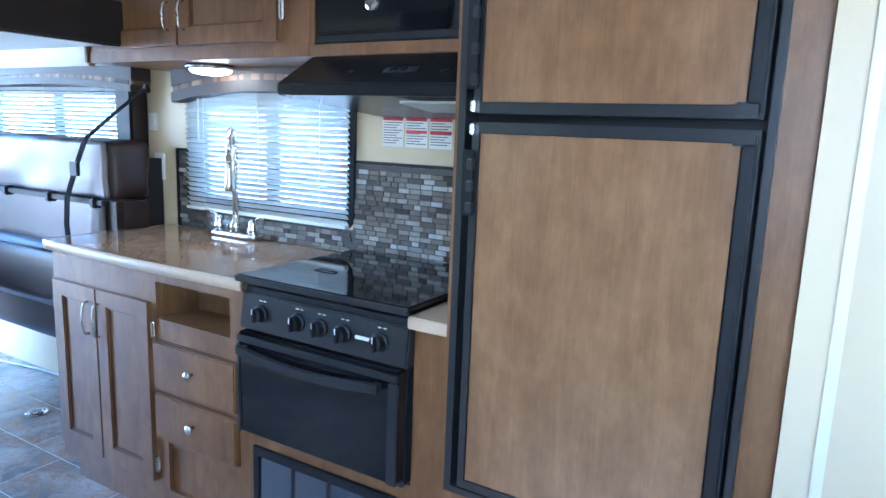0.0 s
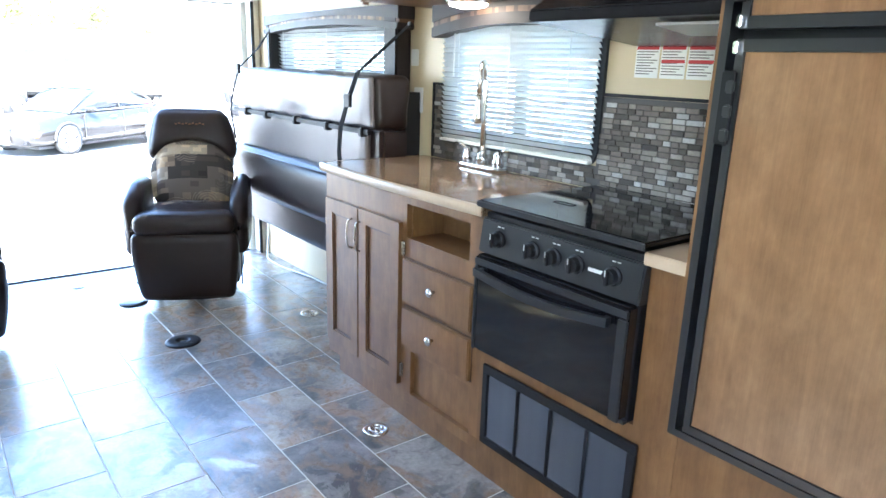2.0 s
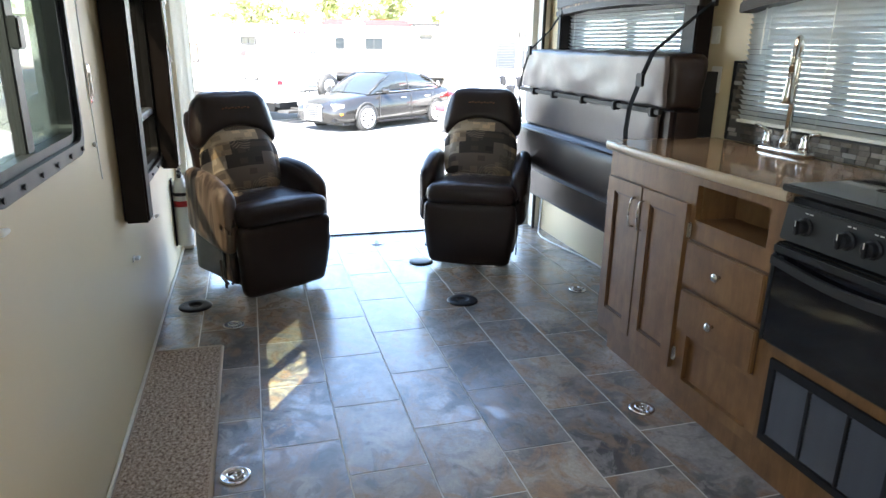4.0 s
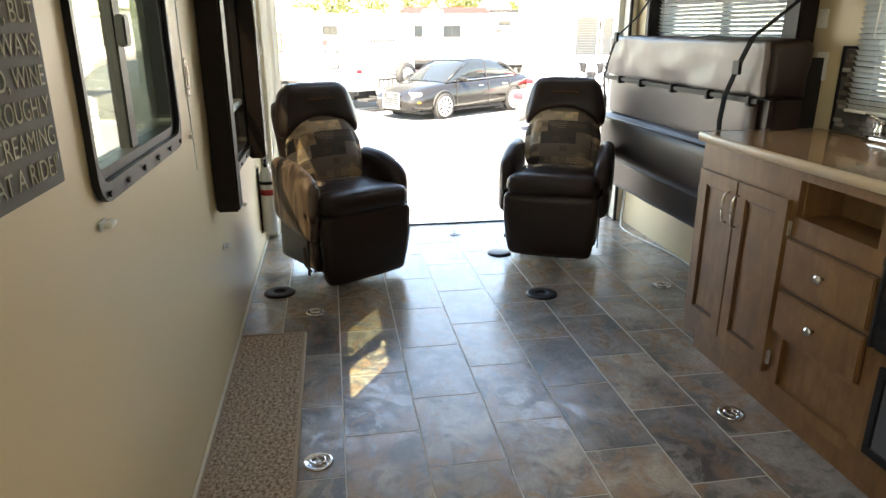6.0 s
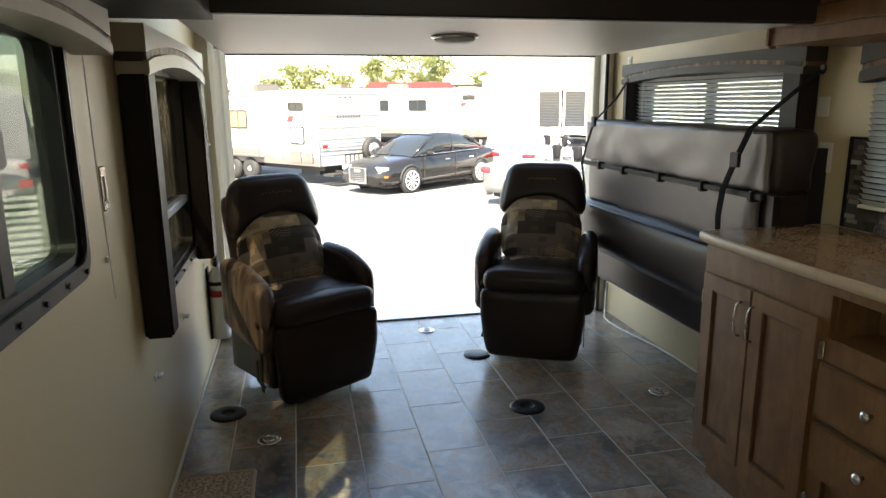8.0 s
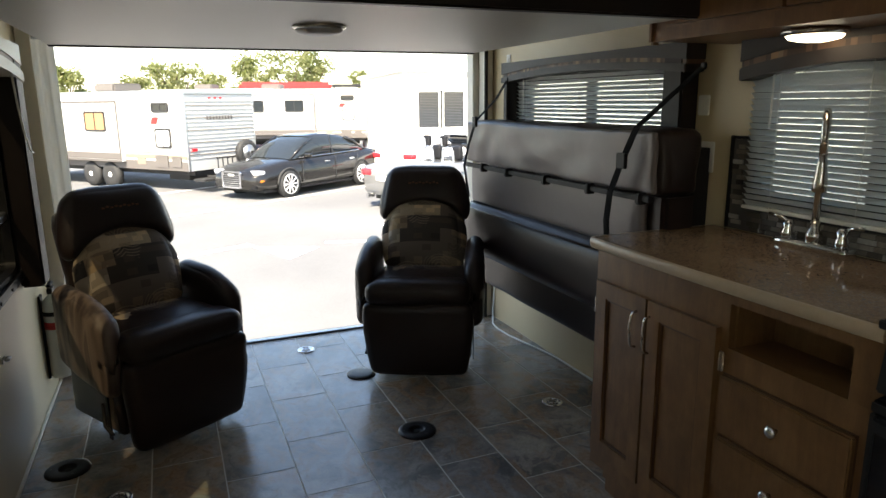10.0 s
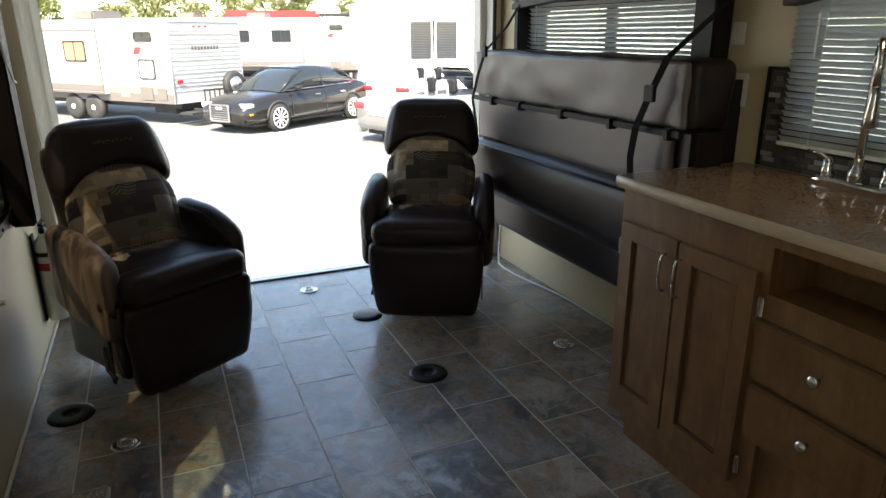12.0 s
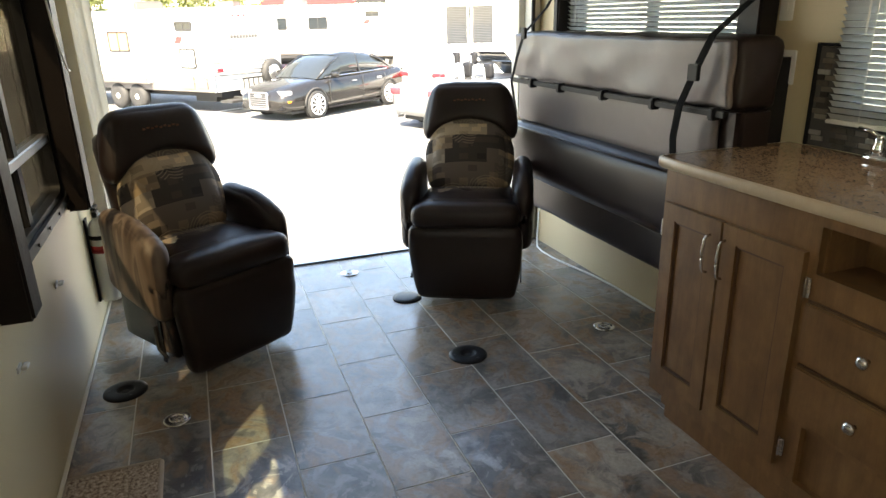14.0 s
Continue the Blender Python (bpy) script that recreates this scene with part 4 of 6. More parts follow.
for x in (3.045, 3.52):
    box(bm, x - 0.008, x + 0.008, SY - 0.038, SY - 0.02, 0.718, 0.736)
part("handle", bm, SATIN, door, "curved dark oven handle")

oven_cab = at_base("range_cabinet", "brown maple cabinet panel round the range and vent", "cabinet", (3.4, 2.2, 0))
put("panel", boxes((3.0, 3.735, CY, CY + 0.02, 0.0, 0.45), (3.59, 3.735, CY, CY + 0.02, 0.45, 0.882)), WOOD, oven_cab)
put("carcass", boxes((3.001, 3.734, CY + 0.02, W - 0.004, 0.0, 0.44), (3.60, 3.734, CY + 0.02, W - 0.004, 0.44, 0.88)), WOOD, oven_cab)
gr = at_base("vent_grille", "black louvred vent grille of four panels under the range", "vent", (3.3, CY, 0.13))
put("frame", boxes((3.025, 3.615, CY - 0.012, CY - 0.0005, 0.375, 0.405), (3.025, 3.615, CY - 0.012, CY - 0.0005, 0.125, 0.15), (3.025, 3.05, CY - 0.012, CY - 0.0005, 0.15, 0.375), (3.59, 3.615, CY - 0.012, CY - 0.0005, 0.15, 0.375),
    (3.179, 3.191, CY - 0.012, CY - 0.0005, 0.15, 0.375), (3.314, 3.326, CY - 0.012, CY - 0.0005, 0.15, 0.375), (3.449, 3.461, CY - 0.012, CY - 0.0005, 0.15, 0.375), bevel=0.002), BLACK, gr)
put("backing", boxes((3.05, 3.59, CY - 0.002, CY - 0.0006, 0.15, 0.375)), BLACK, gr)
me = mesh_of("slat", prism(bmesh.new(), [(-0.010, -0.002), (-0.002, 0.007), (-0.001, 0.007), (-0.004, -0.004)], 0, 0.129, "yz"), LOUVRE)
for k in range(4):
    for j in range(18):
        s = new("slat", me)
        s.parent = gr
        s.matrix_basis = pose(3.05 + 0.135 * k - 3.3 + 0.003, 0, 0.158 + 0.0121 * j - 0.13)

# ---- fridge ----
FY0 = 1.872
fc = at_base("fridge_cabinet", "tall brown maple surround of the fridge", "cabinet", (4.08, 2.2, 0))
put("side_panel", boxes((3.735, 3.77, FY0, W - 0.004, 0.0, TOP - 0.003)), WOOD, fc)
put("side_panel", boxes((4.352, 4.418, FY0, W - 0.004, 0.0, TOP - 0.003)), WOOD, fc)
put("base_panel", boxes((3.7705, 4.3515, FY0, W - 0.004, 0.0, 0.545)), WOOD, fc)
put("top_panel", boxes((3.7705, 4.3515, FY0, W - 0.004, 1.98, TOP - 0.003)), WOOD, fc)
fr = at_base("fridge", "two-door absorption fridge with wood panels in black frames", "fridge", (4.06, 2.2, 0.55))
put("body", boxes((3.772, 4.35, FY0 + 0.03, W - 0.06, 0.548, 1.975)), BLACK, fr)
put("outer_frame", ring(bmesh.new(), [(3.755, 0.550), (4.357, 0.550), (4.357, 1.99), (3.755, 1.99)], [(3.772, 0.566), (4.343, 0.566), (4.343, 1.973), (3.772, 1.973)], FY0 - 0.022, FY0 + 0.03), SATIN, fr, "black outer frame")
for z0, z1, nm in ((0.572, 1.386, "lower"), (1.404, 1.968, "upper")):
    x0, x1 = 3.792, 4.335
    r0, r1 = (0.018, 0.022) if nm == "lower" else (0.022, 0.018)
    d = put("door", boxes((x0, x1, FY0 - 0.016, FY0 + 0.028, z0, z1), bevel=0.003), BLACK, fr)
    part("frame", ring(bmesh.new(), [(x0, z0), (x1, z0), (x1, z1), (x0, z1)], [(x0 + 0.016, z0 + r0), (x1 - 0.029, z0 + r0), (x1 - 0.029, z1 - r1), (x0 + 0.016, z1 - r1)], FY0 - 0.026, FY0 - 0.0165), SATIN, d, "dark satin door frame")
    part("panel", boxes((x0 + 0.017, x1 - 0.030, FY0 - 0.021, FY0 - 0.0168, z0 + r0 + 0.001, z1 - r1 - 0.001)), PANEL, d, "mottled brown wood door panel")
    part("edge_rail", box(bmesh.new(), x1 - 0.0285, x1 - 0.002, FY0 - 0.034, FY0 - 0.0265, z0 + 0.004, z1 - 0.004, 0.004), BLACK, d)
    za = z1 - 0.014 if nm == "lower" else z0 + 0.014
    part("handle_clip", box(bmesh.new(), x1 - 0.045, x1 - 0.005, FY0 - 0.037, FY0 - 0.027, za - 0.013, za + 0.013, 0.003), SATIN, d)
    zs = (1.21, 1.255, 1.30) if nm == "lower" else (1.47, 1.53, 1.60)
    hg = part("hinge_plate", box(bmesh.new(), x0 - 0.018, x0 + 0.012, FY0 - 0.034, FY0 - 0.027, zs[0] - 0.02, zs[-1] + 0.03, 0.004), BLACK, d)
    for z in zs:
        part("hinge_knuckle", box(bmesh.new(), x0 - 0.004, x0 + 0.014, FY0 - 0.042, FY0 - 0.034, z - 0.012, z + 0.012, 0.003), SATIN, hg)
    part("hinge_pin", boxes((x0 - 0.002, x0 + 0.008, FY0 - 0.038, FY0 - 0.027, za - 0.012, za + 0.010), bevel=0.002), CHROME, d)

# ---- wall fittings on the kitchen side ----
lab = at_base("warning_label", "white range warning label with red headings", "label", (3.22, W, 1.36))
for k, x in enumerate((3.09, 3.185, 3.28)):
    sheet = put("sheet", boxes((x, x + 0.088, W - 0.0012, W - 0.0002, 1.305, 1.405)), WHITE, lab)
    part("heading", boxes((x + 0.003, x + 0.085, W - 0.0022, W - 0.0013, 1.392, 1.403)), RED, sheet)
    if k:
        part("heading", boxes((x + 0.003, x + 0.085, W - 0.0022, W - 0.0013, 1.352, 1.362)), RED, sheet)
    for j in range(9):
        z = 1.384 - 0.0085 * j
        if not (k and j in (3,)):
            part("text_bar", boxes((x + 0.005, x + 0.082 - 0.012 * ((j * 7 + k) % 3), W - 0.0020, W - 0.0013, z, z + 0.003)), RV_GREY, sheet)


def plate(label, x, z, y, side, w=0.07, h=0.115, mat=None):
    o = at_base("switch_plate", label, "switch", (x, y, z))
    put("plate", box(bmesh.new(), x - w / 2, x + w / 2, min(y, y + side * 0.006), max(y, y + side * 0.006), z - h / 2, z + h / 2, 0.003), mat or WHITE, o)
    put("rocker", box(bmesh.new(), x - w / 6, x + w / 6, min(y + side * 0.0062, y + side * 0.010), max(y + side * 0.0062, y + side * 0.010), z - h / 3.4, z + h / 3.4, 0.002), mat or WHITE, o)
    return o


plate("white socket plate beside the sofa", 1.865, 1.355, W - 0.0005, -1, 0.06, 0.075)
plate("white switch plate above the worktop", 1.90, 1.165, W - 0.0005, -1)
plate("brown-grey slim switch plate beside the sliding window", 2.16, 1.165, 0.0005, 1, 0.05, 0.12, NICKEL)
plate("white bracket plate by the rear opening", 0.30, 1.60, W - 0.0005, -1, 0.05, 0.08)

# ---- folded sofa ----
sofa = at_base("folded_sofa", "dark brown vinyl bunk sofa folded up against the wall", "sofa", (1.17, 2.3, 0.34))
SX0, SX1 = 0.36, 1.985
xc, hx = (SX0 + SX1) / 2, (SX1 - SX0) / 2
put("back_cushion", pad(bmesh.new(), (xc, 2.30, 1.155), (hx, 0.09, 0.118), 0.035, 13, 0.006, 0.010), LEATHER, sofa, "", True)
put("cover_sheet", pad(bmesh.new(), (xc - 0.005, 2.207, 1.155), (hx - 0.022, 0.013, 0.110), 0.012, 31, 0.003, 0.011), SHEEN_VINYL, sofa, "creased grey-brown vinyl cover, lightened for daylight sheen", True)
put("lower_sheet", pad(bmesh.new(), (xc - 0.03, 2.225, 0.925), (hx - 0.06, 0.014, 0.105), 0.012, 13, 0.0, 0.005), SHEEN_VINYL, sofa, "smooth grey-brown vinyl panel, lightened for daylight sheen", True)
put("core", boxes((SX0 + 0.03, SX1 - 0.01, 2.24, 2.39, 0.52, 1.05), bevel=0.02), LEATHER, sofa)
put("seat_roll", pad(bmesh.new(), (xc, 2.25, 0.675), (hx, 0.085, 0.140), 0.05, 13, 0.012, 0.006), LEATHER, sofa, "", True)
put("piping", tube(bmesh.new(), [(SX0 + 0.02, 2.165, 0.795), (xc, 2.155, 0.797), (SX1 - 0.02, 2.165, 0.795)], 0.005, 8), LEATHER, sofa, smooth=True)
put("skirt", pad(bmesh.new(), (xc, 2.30, 0.435), (hx, 0.045, 0.095), 0.025, 11, 0.004, 0.005), LEATHER, sofa, "", True)
put("skirt_seam", tube(bmesh.new(), [(SX0 + 0.02, 2.250, 0.523), (xc, 2.246, 0.521), (SX1 - 0.02, 2.250, 0.523)], 0.004, 8), ALUMINIUM, sofa, smooth=True)
for x in (SX0 + 0.05, SX1 - 0.12):
    put("bracket", boxes((x, x + 0.05, 2.39, W - 0.003, 0.45, 1.2)), BLACK, sofa)
bar = put("rail", box(bmesh.new(), SX0 + 0.03, SX1 - 0.01, 2.168, 2.192, 1.020, 1.042, 0.004), BLACK, sofa, "black steel rail")
for x in (0.62, 0.90, 1.26, 1.60, 1.92):
    part("clamp", box(bmesh.new(), x - 0.014, x + 0.014, 2.158, 2.198, 1.008, 1.05, 0.005), BLACK, bar)


def strap(label, pts, w):
    s = at_base("strap", label, "strap", pts[0])
    bm = bmesh.new()
    rows = []
    for i, p in enumerate(pts):
        p = Vector(p)
        rows.append([bm.verts.new(p + Vector((dx, dy, 0))) for dx, dy in ((-w / 2, -0.0015), (w / 2, -0.0015), (w / 2, 0.0015), (-w / 2, 0.0015))])
    for a, b in zip(rows, rows[1:]):
        for k in range(4):
            bm.faces.new((a[k], a[(k + 1) % 4], b[(k + 1) % 4], b[k]))
    bm.faces.new(rows[0][::-1])
    bm.faces.new(rows[-1])
    put("webbing", bm, WEBBING, s)
    m = Vector(pts[len(pts) // 2])
    put("buckle", box(bmesh.new(), m.x - w * 0.75, m.x + w * 0.75, m.y - 0.010, m.y + 0.006, m.z - 0.028, m.z + 0.028, 0.003), BLACK, s, "black cam buckle")
    put("end_hook", box(bmesh.new(), pts[-1][0] - 0.012, pts[-1][0] + 0.012, pts[-1][1] - 0.004, pts[-1][1] + 0.008, pts[-1][2] - 0.01, pts[-1][2] + 0.015, 0.003), BLACK, s)
    return s


strap("black webbing strap holding the sofa up, with loose tail", [(1.775, 2.145, 0.84), (1.768, 2.142, 0.93), (1.790, 2.138, 1.04), (1.835, 2.152, 1.16), (1.882, 2.172, 1.28), (1.915, 2.29, 1.39), (1.945, 2.40, 1.49)], 0.034)
strap("black webbing strap at the sofa's rear end", [(0.50, 2.145, 0.86), (0.455, 2.138, 1.03), (0.50, 2.145, 1.15), (0.54, 2.165, 1.27), (0.50, 2.31, 1.39), (0.465, 2.395, 1.49)], 0.026)

# ---- window-side fittings ----
sign = at_base("wall_sign", "dark grey wooden sign with cream capital lettering", "sign", (3.6, 0, 1.07))
put("board", box(bmesh.new(), 3.298, 3.95, 0.001, 0.014, 1.070, 1.72, 0.002), mottled("grey_board", (0.075, 0.075, 0.072), (0.11, 0.11, 0.105), 0.7, 9, 80, 0.3, 0.001), sign)
CREAM = material("cream_paint", (0.34, 0.335, 0.26), 0.7)
LINES = ["WHAT A RIDE!\"", "AND SCREAMING", "BODY THOROUGHLY", "ONE HAND, WINE", "IN SIDEWAYS,", "ED BODY, BUT", "ING SAFELY"]
for k, words in enumerate(LINES):
    cu = bpy.data.curves.new("line", "FONT")
    cu.body, cu.size, cu.align_x, cu.extrude = words, 0.046, "LEFT", 0.0006
    tmp = new("line", cu)
    me = bpy.data.meshes.new_from_object(tmp.evaluated_get(bpy.context.evaluated_depsgraph_get()))
    bpy.data.objects.remove(tmp)
    xs = [p.co.x for p in me.vertices]
    wide = {0: 0.30, 1: 0.335, 2: 0.38, 3: 0.36, 4: 0.28, 5: 0.30, 6: 0.25}[k]
    fac = wide / (max(xs) - min(xs))
    for p in me.vertices:
        # read from the camera's side: words run towards the rear of the trailer
        p.co = Vector((3.314 + wide - (p.co.x - min(xs)) * fac, 0.0155 + p.co.z, 1.090 + 0.0465 * k + p.co.y * 0.98))
    me.flip_normals()
    me.materials.append(CREAM)
    t = new("lettering", me)
    t.parent = sign
    t.matrix_parent_inverse = Matrix.Translation(-BASES[sign.name])


def wall_hook(x, z, label):
    h = at_base("wall_hook", label, "hook", (x, 0, z))
    put("plate", box(bmesh.new(), x - 0.022, x + 0.022, 0.0005, 0.005, z - 0.011, z + 0.011, 0.003), WHITE, h)
    put("tab", pad(bmesh.new(), (x - 0.008, 0.016, z), (0.019, 0.009, 0.006), 0.006, 7), WHITE, h, smooth=True)


wall_hook(3.13, 0.945, "small white plastic wall clip")
wall_hook(1.80, 0.475, "small white plastic wall clip below the window")
wall_hook(1.18, 0.49, "small white plastic wall clip")
cord = at_base("hanging_cord", "thin clear cord hanging beside the window", "cord", (2.22, 0.01, 0.86))
put("line", tube(bmesh.new(), [(2.24, 0.012, 1.56), (2.235, 0.012, 1.2), (2.20, 0.012, 0.87)], 0.002, 6), WHITE, cord)
put("cleat", box(bmesh.new(), 2.205, 2.225, 0.001, 0.012, 0.975, 0.99, 0.003), WHITE, cord)
loop = at_base("pull_cord", "white looped pull cord beside the far window", "cord", (0.6, 0.1, 1.2))
put("line", tube(bmesh.new(), [(0.86, 0.10, 1.50), (0.85, 0.104, 1.38), (0.80, 0.106, 1.27), (0.72, 0.106, 1.20), (0.66, 0.104, 1.19)], 0.004, 8), WHITE, loop, smooth=True)
ext = at_base("fire_extinguisher", "white fire extinguisher strapped in the rear corner", "extinguisher", (0.40, 0.07, 0.12))
put("cylinder", lathe(bmesh.new(), [(0.044, 0.0), (0.048, 0.015), (0.048, 0.33), (0.040, 0.375), (0.018, 0.40), (0.018, 0.42)], (0.40, 0.056, 0.12), 22), WHITE, ext, smooth=True)
put("label_band", lathe(bmesh.new(), [(0.0485, 0.24), (0.0485, 0.275)], (0.40, 0.056, 0.12), 22), RED, ext, "red label", True)
put("strap", lathe(bmesh.new(), [(0.0495, 0.305), (0.0495, 0.325)], (0.40, 0.056, 0.12), 22), BLACK, ext, "black strap", True)
put("valve", boxes((0.385, 0.46, 0.045, 0.067, 0.535, 0.56), (0.385, 0.47, 0.046, 0.066, 0.57, 0.582), bevel=0.003), BLACK, ext)
put("wall_bracket", boxes((0.37, 0.43, 0.001, 0.010, 0.12, 0.52)), BLACK, ext)

# ---- floor fittings ----
def tie_down(x, y):
    t = at_base("tie_down_ring", "round chromed D-ring set flush in the floor", "tie-down", (x, y, 0), "floor tie-downs")
    put("dish", lathe(bmesh.new(), [(0.048, 0.001), (0.048, 0.006), (0.042, 0.008), (0.036, 0.0055), (0.030, 0.003), (0.002, 0.003)], (x, y, 0), 26), CHROME, t, smooth=True)
    put("ring", tube(bmesh.new(), [(x + 0.024 * math.cos(a), y + 0.024 * math.sin(a), 0.010) for a in (2 * math.pi * k / 20 for k in range(21))], 0.004, 8), CHROME, t, smooth=True)
    put("screw", lathe(bmesh.new(), [(0.006, 0.003), (0.006, 0.006), (0.002, 0.007)], (x, y, 0), 10), NICKEL, t)


for x, y in ((2.598, 1.822), (1.381, 2.169), (1.436, 0.337), (2.641, 0.361), (0.238, 1.242)):
    tie_down(x, y)


def floor_socket(x, y):
    s = at_base("table_socket", "round black table-leg socket in the floor", "socket", (x, y, 0), "floor sockets")
    put("flange", lathe(bmesh.new(), [(0.082, 0.001), (0.080, 0.007), (0.066, 0.010), (0.036, 0.011), (0.032, 0.009), (0.030, 0.0015)], (x, y, 0), 32), BLACK, s, smooth=True)
    put("hole", lathe(bmesh.new(), [(0.030, 0.0012), (0.001, 0.0018)], (x, y, 0), 24), RUBBER, s)
    for k in range(3):
        a = 2 * math.pi * k / 3 + 0.4
        put("screw", lathe(bmesh.new(), [(0.005, 0.009), (0.005, 0.011), (0.002, 0.0115)], (x + 0.058 * math.cos(a), y + 0.058 * math.sin(a), 0), 8), SATIN, s)


floor_socket(1.387, 1.494)
floor_socket(1.144, 0.146)

rug = at_base("rug", "brown flecked berber carpet mat by the side wall", "rug", (2.25, 0.16, 0))
RX0, RX1, RY0, RY1 = 1.67, 2.86, 0.008, 0.30
bm = bmesh.new()
nx, ny = 150, 38
grid = [[bm.verts.new((RX0 + 0.012 + (RX1 - RX0 - 0.024) * i / nx, RY0 + 0.012 + (RY1 - RY0 - 0.024) * j / ny, 0.011 + 0.0045 * noise.noise(Vector((i * 0.83, j * 0.83, 0))) + 0.002 * random.random())) for j in range(ny + 1)] for i in range(nx + 1)]
for i in range(nx):
    for j in range(ny):
        bm.faces.new((grid[i][j], grid[i + 1][j], grid[i + 1][j + 1], grid[i][j + 1]))
put("carpet_surface", bm, RUG, rug, "flecked brown pile", True)
put("backing", boxes((RX0 + 0.004, RX1 - 0.004, RY0 + 0.004, RY1 - 0.004, 0.0005, 0.006)), RUG_EDGE, rug)
put("binding", tube(bmesh.new(), [(RX0 + 0.009, RY0 + 0.010, 0.009), (RX0 + 0.008, RY1 - 0.012, 0.009), (RX0 + 0.014, RY1 - 0.007, 0.009), (RX1 - 0.01, RY1 - 0.007, 0.009), (RX1 - 0.007, RY0 + 0.01, 0.009)], 0.008, 8), RUG_EDGE, rug, "sewn edge binding", True)

cable = at_base("cable", "white cable lying along the floor by the wall", "cable", (0.7, 2.4, 0))
pts = [(0.20, 2.46, 0.32), (0.205, 2.455, 0.18), (0.22, 2.44, 0.06), (0.28, 2.41, 0.012), (0.36, 2.40, 0.007), (0.5, 2.405, 0.007), (0.65, 2.43, 0.007), (0.82, 2.462, 0.007), (1.0, 2.478, 0.007), (1.35, 2.48, 0.007), (1.8, 2.482, 0.007)]
put("sheath", tube(bmesh.new(), pts, 0.0055, 8), WHITE, cable, smooth=True)


# ---- recliners: local x is forward, the origin under the seat ----
def recliner(label, m, striped):
    c = thing("recliner", label, "chair", m, "swivel recliners")
    part("pedestal", lathe(bmesh.new(), [(0.12, 0.0), (0.12, 0.008), (0.05, 0.02), (0.045, 0.07)], (0.0, 0.0, 0), 24), BLACK, c, "black swivel pedestal", True)
    part("under_frame", boxes((-0.22, 0.20, -0.20, 0.20, 0.06, 0.10), bevel=0.006), BLACK, c)
    part("body", pad(bmesh.new(), (-0.02, 0, 0.235), (0.26, 0.235, 0.165), 0.04, 9, 0.004, 0.004), LEATHER, c, "", True)
    bm = pad(bmesh.new(), (0.270, 0, 0.222), (0.042, 0.268, 0.192), 0.034, 13, 0.010, 0.004)
    for p in bm.verts:
        low = max(0.0, (0.30 - p.co.z) / 0.27)
        p.co.y *= 1 - 0.10 * low
        p.co.x -= 0.030 * low * low
        p.co.x -= 0.010 * math.exp(-((p.co.z - 0.325) / 0.014) ** 2)
    part("leg_rest", bm, LEATHER, c, "folded leg rest", True)
    part("seat", pad(bmesh.new(), (0.075, 0, 0.455), (0.235, 0.235, 0.060), 0.055, 13, 0.012, 0.006), LEATHER, c, "", True)
    part("seat_front_roll", pad(bmesh.new(), (0.235, 0, 0.458), (0.085, 0.255, 0.062), 0.05, 11, 0.006, 0.004), LEATHER, c, "", True)
    part("seat_inset", pad(bmesh.new(), (-0.01, 0, 0.510), (0.12, 0.16, 0.013), 0.012, 9, 0.005), PATCH, c, "patchwork seat inset", True)
    lean = Matrix.Rotation(radians(-14), 4, "Y")
    part("back_shell", pad(bmesh.new(), (-0.235, 0, 0.60), (0.06, 0.215, 0.355), 0.05, 11, 0.0, 0.005, lean), LEATHER, c, "", True)
    bm = bmesh.new()
    pad(bm, (0, 0, 0), (0.055, 0.205, 0.185), 0.055, 15, 0.028, 0.003)
    for p in bm.verts:
        if p.co.z > 0:
            p.co.y *= 1 - 0.28 * (p.co.z / 0.185) ** 2
        p.co = Matrix.Translation((-0.135, 0, 0.665)) @ (lean @ p.co)
    part("lumbar_cushion", bm, PATCH, c, "patchwork fabric lumbar cushion", True)
    # head pillow, its lower edge arched over the cushion
    bm = bmesh.new()
    pad(bm, (0, 0, 0), (0.070, 0.242, 0.150), 0.06, 17, 0.010, 0.005)
    for p in bm.verts:
        u = p.co.y / 0.242
        if p.co.z < 0:
            p.co.z *= 1 - 0.75 * (1 - min(1, u * u * 1.15)) ** 1.0
        p.co.y *= 1 - 0.20 * max(0, (p.co.z + 0.05) / 0.2)
        p.co = Matrix.Translation((-0.210, 0, 0.880)) @ (lean @ p.co)
    head = part("head_pillow", bm, LEATHER, c, "dark brown leather head pillow", True)
    bm = bmesh.new()
    for k in range(9):
        y = -0.075 + 0.0185 * k
        q = Matrix.Translation((-0.210, 0, 0.880)) @ (lean @ Vector((0.079, y, 0.055 + 0.004 * (k % 2))))
        box(bm, q.x - 0.002, q.x + 0.002, q.y - 0.006, q.y + 0.006, q.z - 0.003, q.z + 0.004)
    part("stitching", bm, mottled("rust_thread", (0.16, 0.06, 0.03), (0.2, 0.08, 0.04), 0.7, 40) if not bpy.data.materials.get("rust_thread") else bpy.data.materials["rust_thread"], head, "rust embroidered mark")
    for s in (-1, 1):
        bm = bmesh.new()
        pad(bm, (0, 0, 0), (0.205, 0.047, 0.185), 0.046, 15, 0.008, 0.003)
        for p in bm.verts:
            f = (p.co.x + 0.205) / 0.41
            if p.co.z > 0:
                p.co.z += 0.030 * (1 - f) - 0.075 * max(0.0, (f - 0.45) / 0.55) ** 2
            else:
                p.co.z += 0.07 * max(0.0, 1 - f) ** 1.5
            p.co += Vector((0.025, s * 0.276, 0.452))
        # on the first chair the sunlit arm is coloured with painted stripes
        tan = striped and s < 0
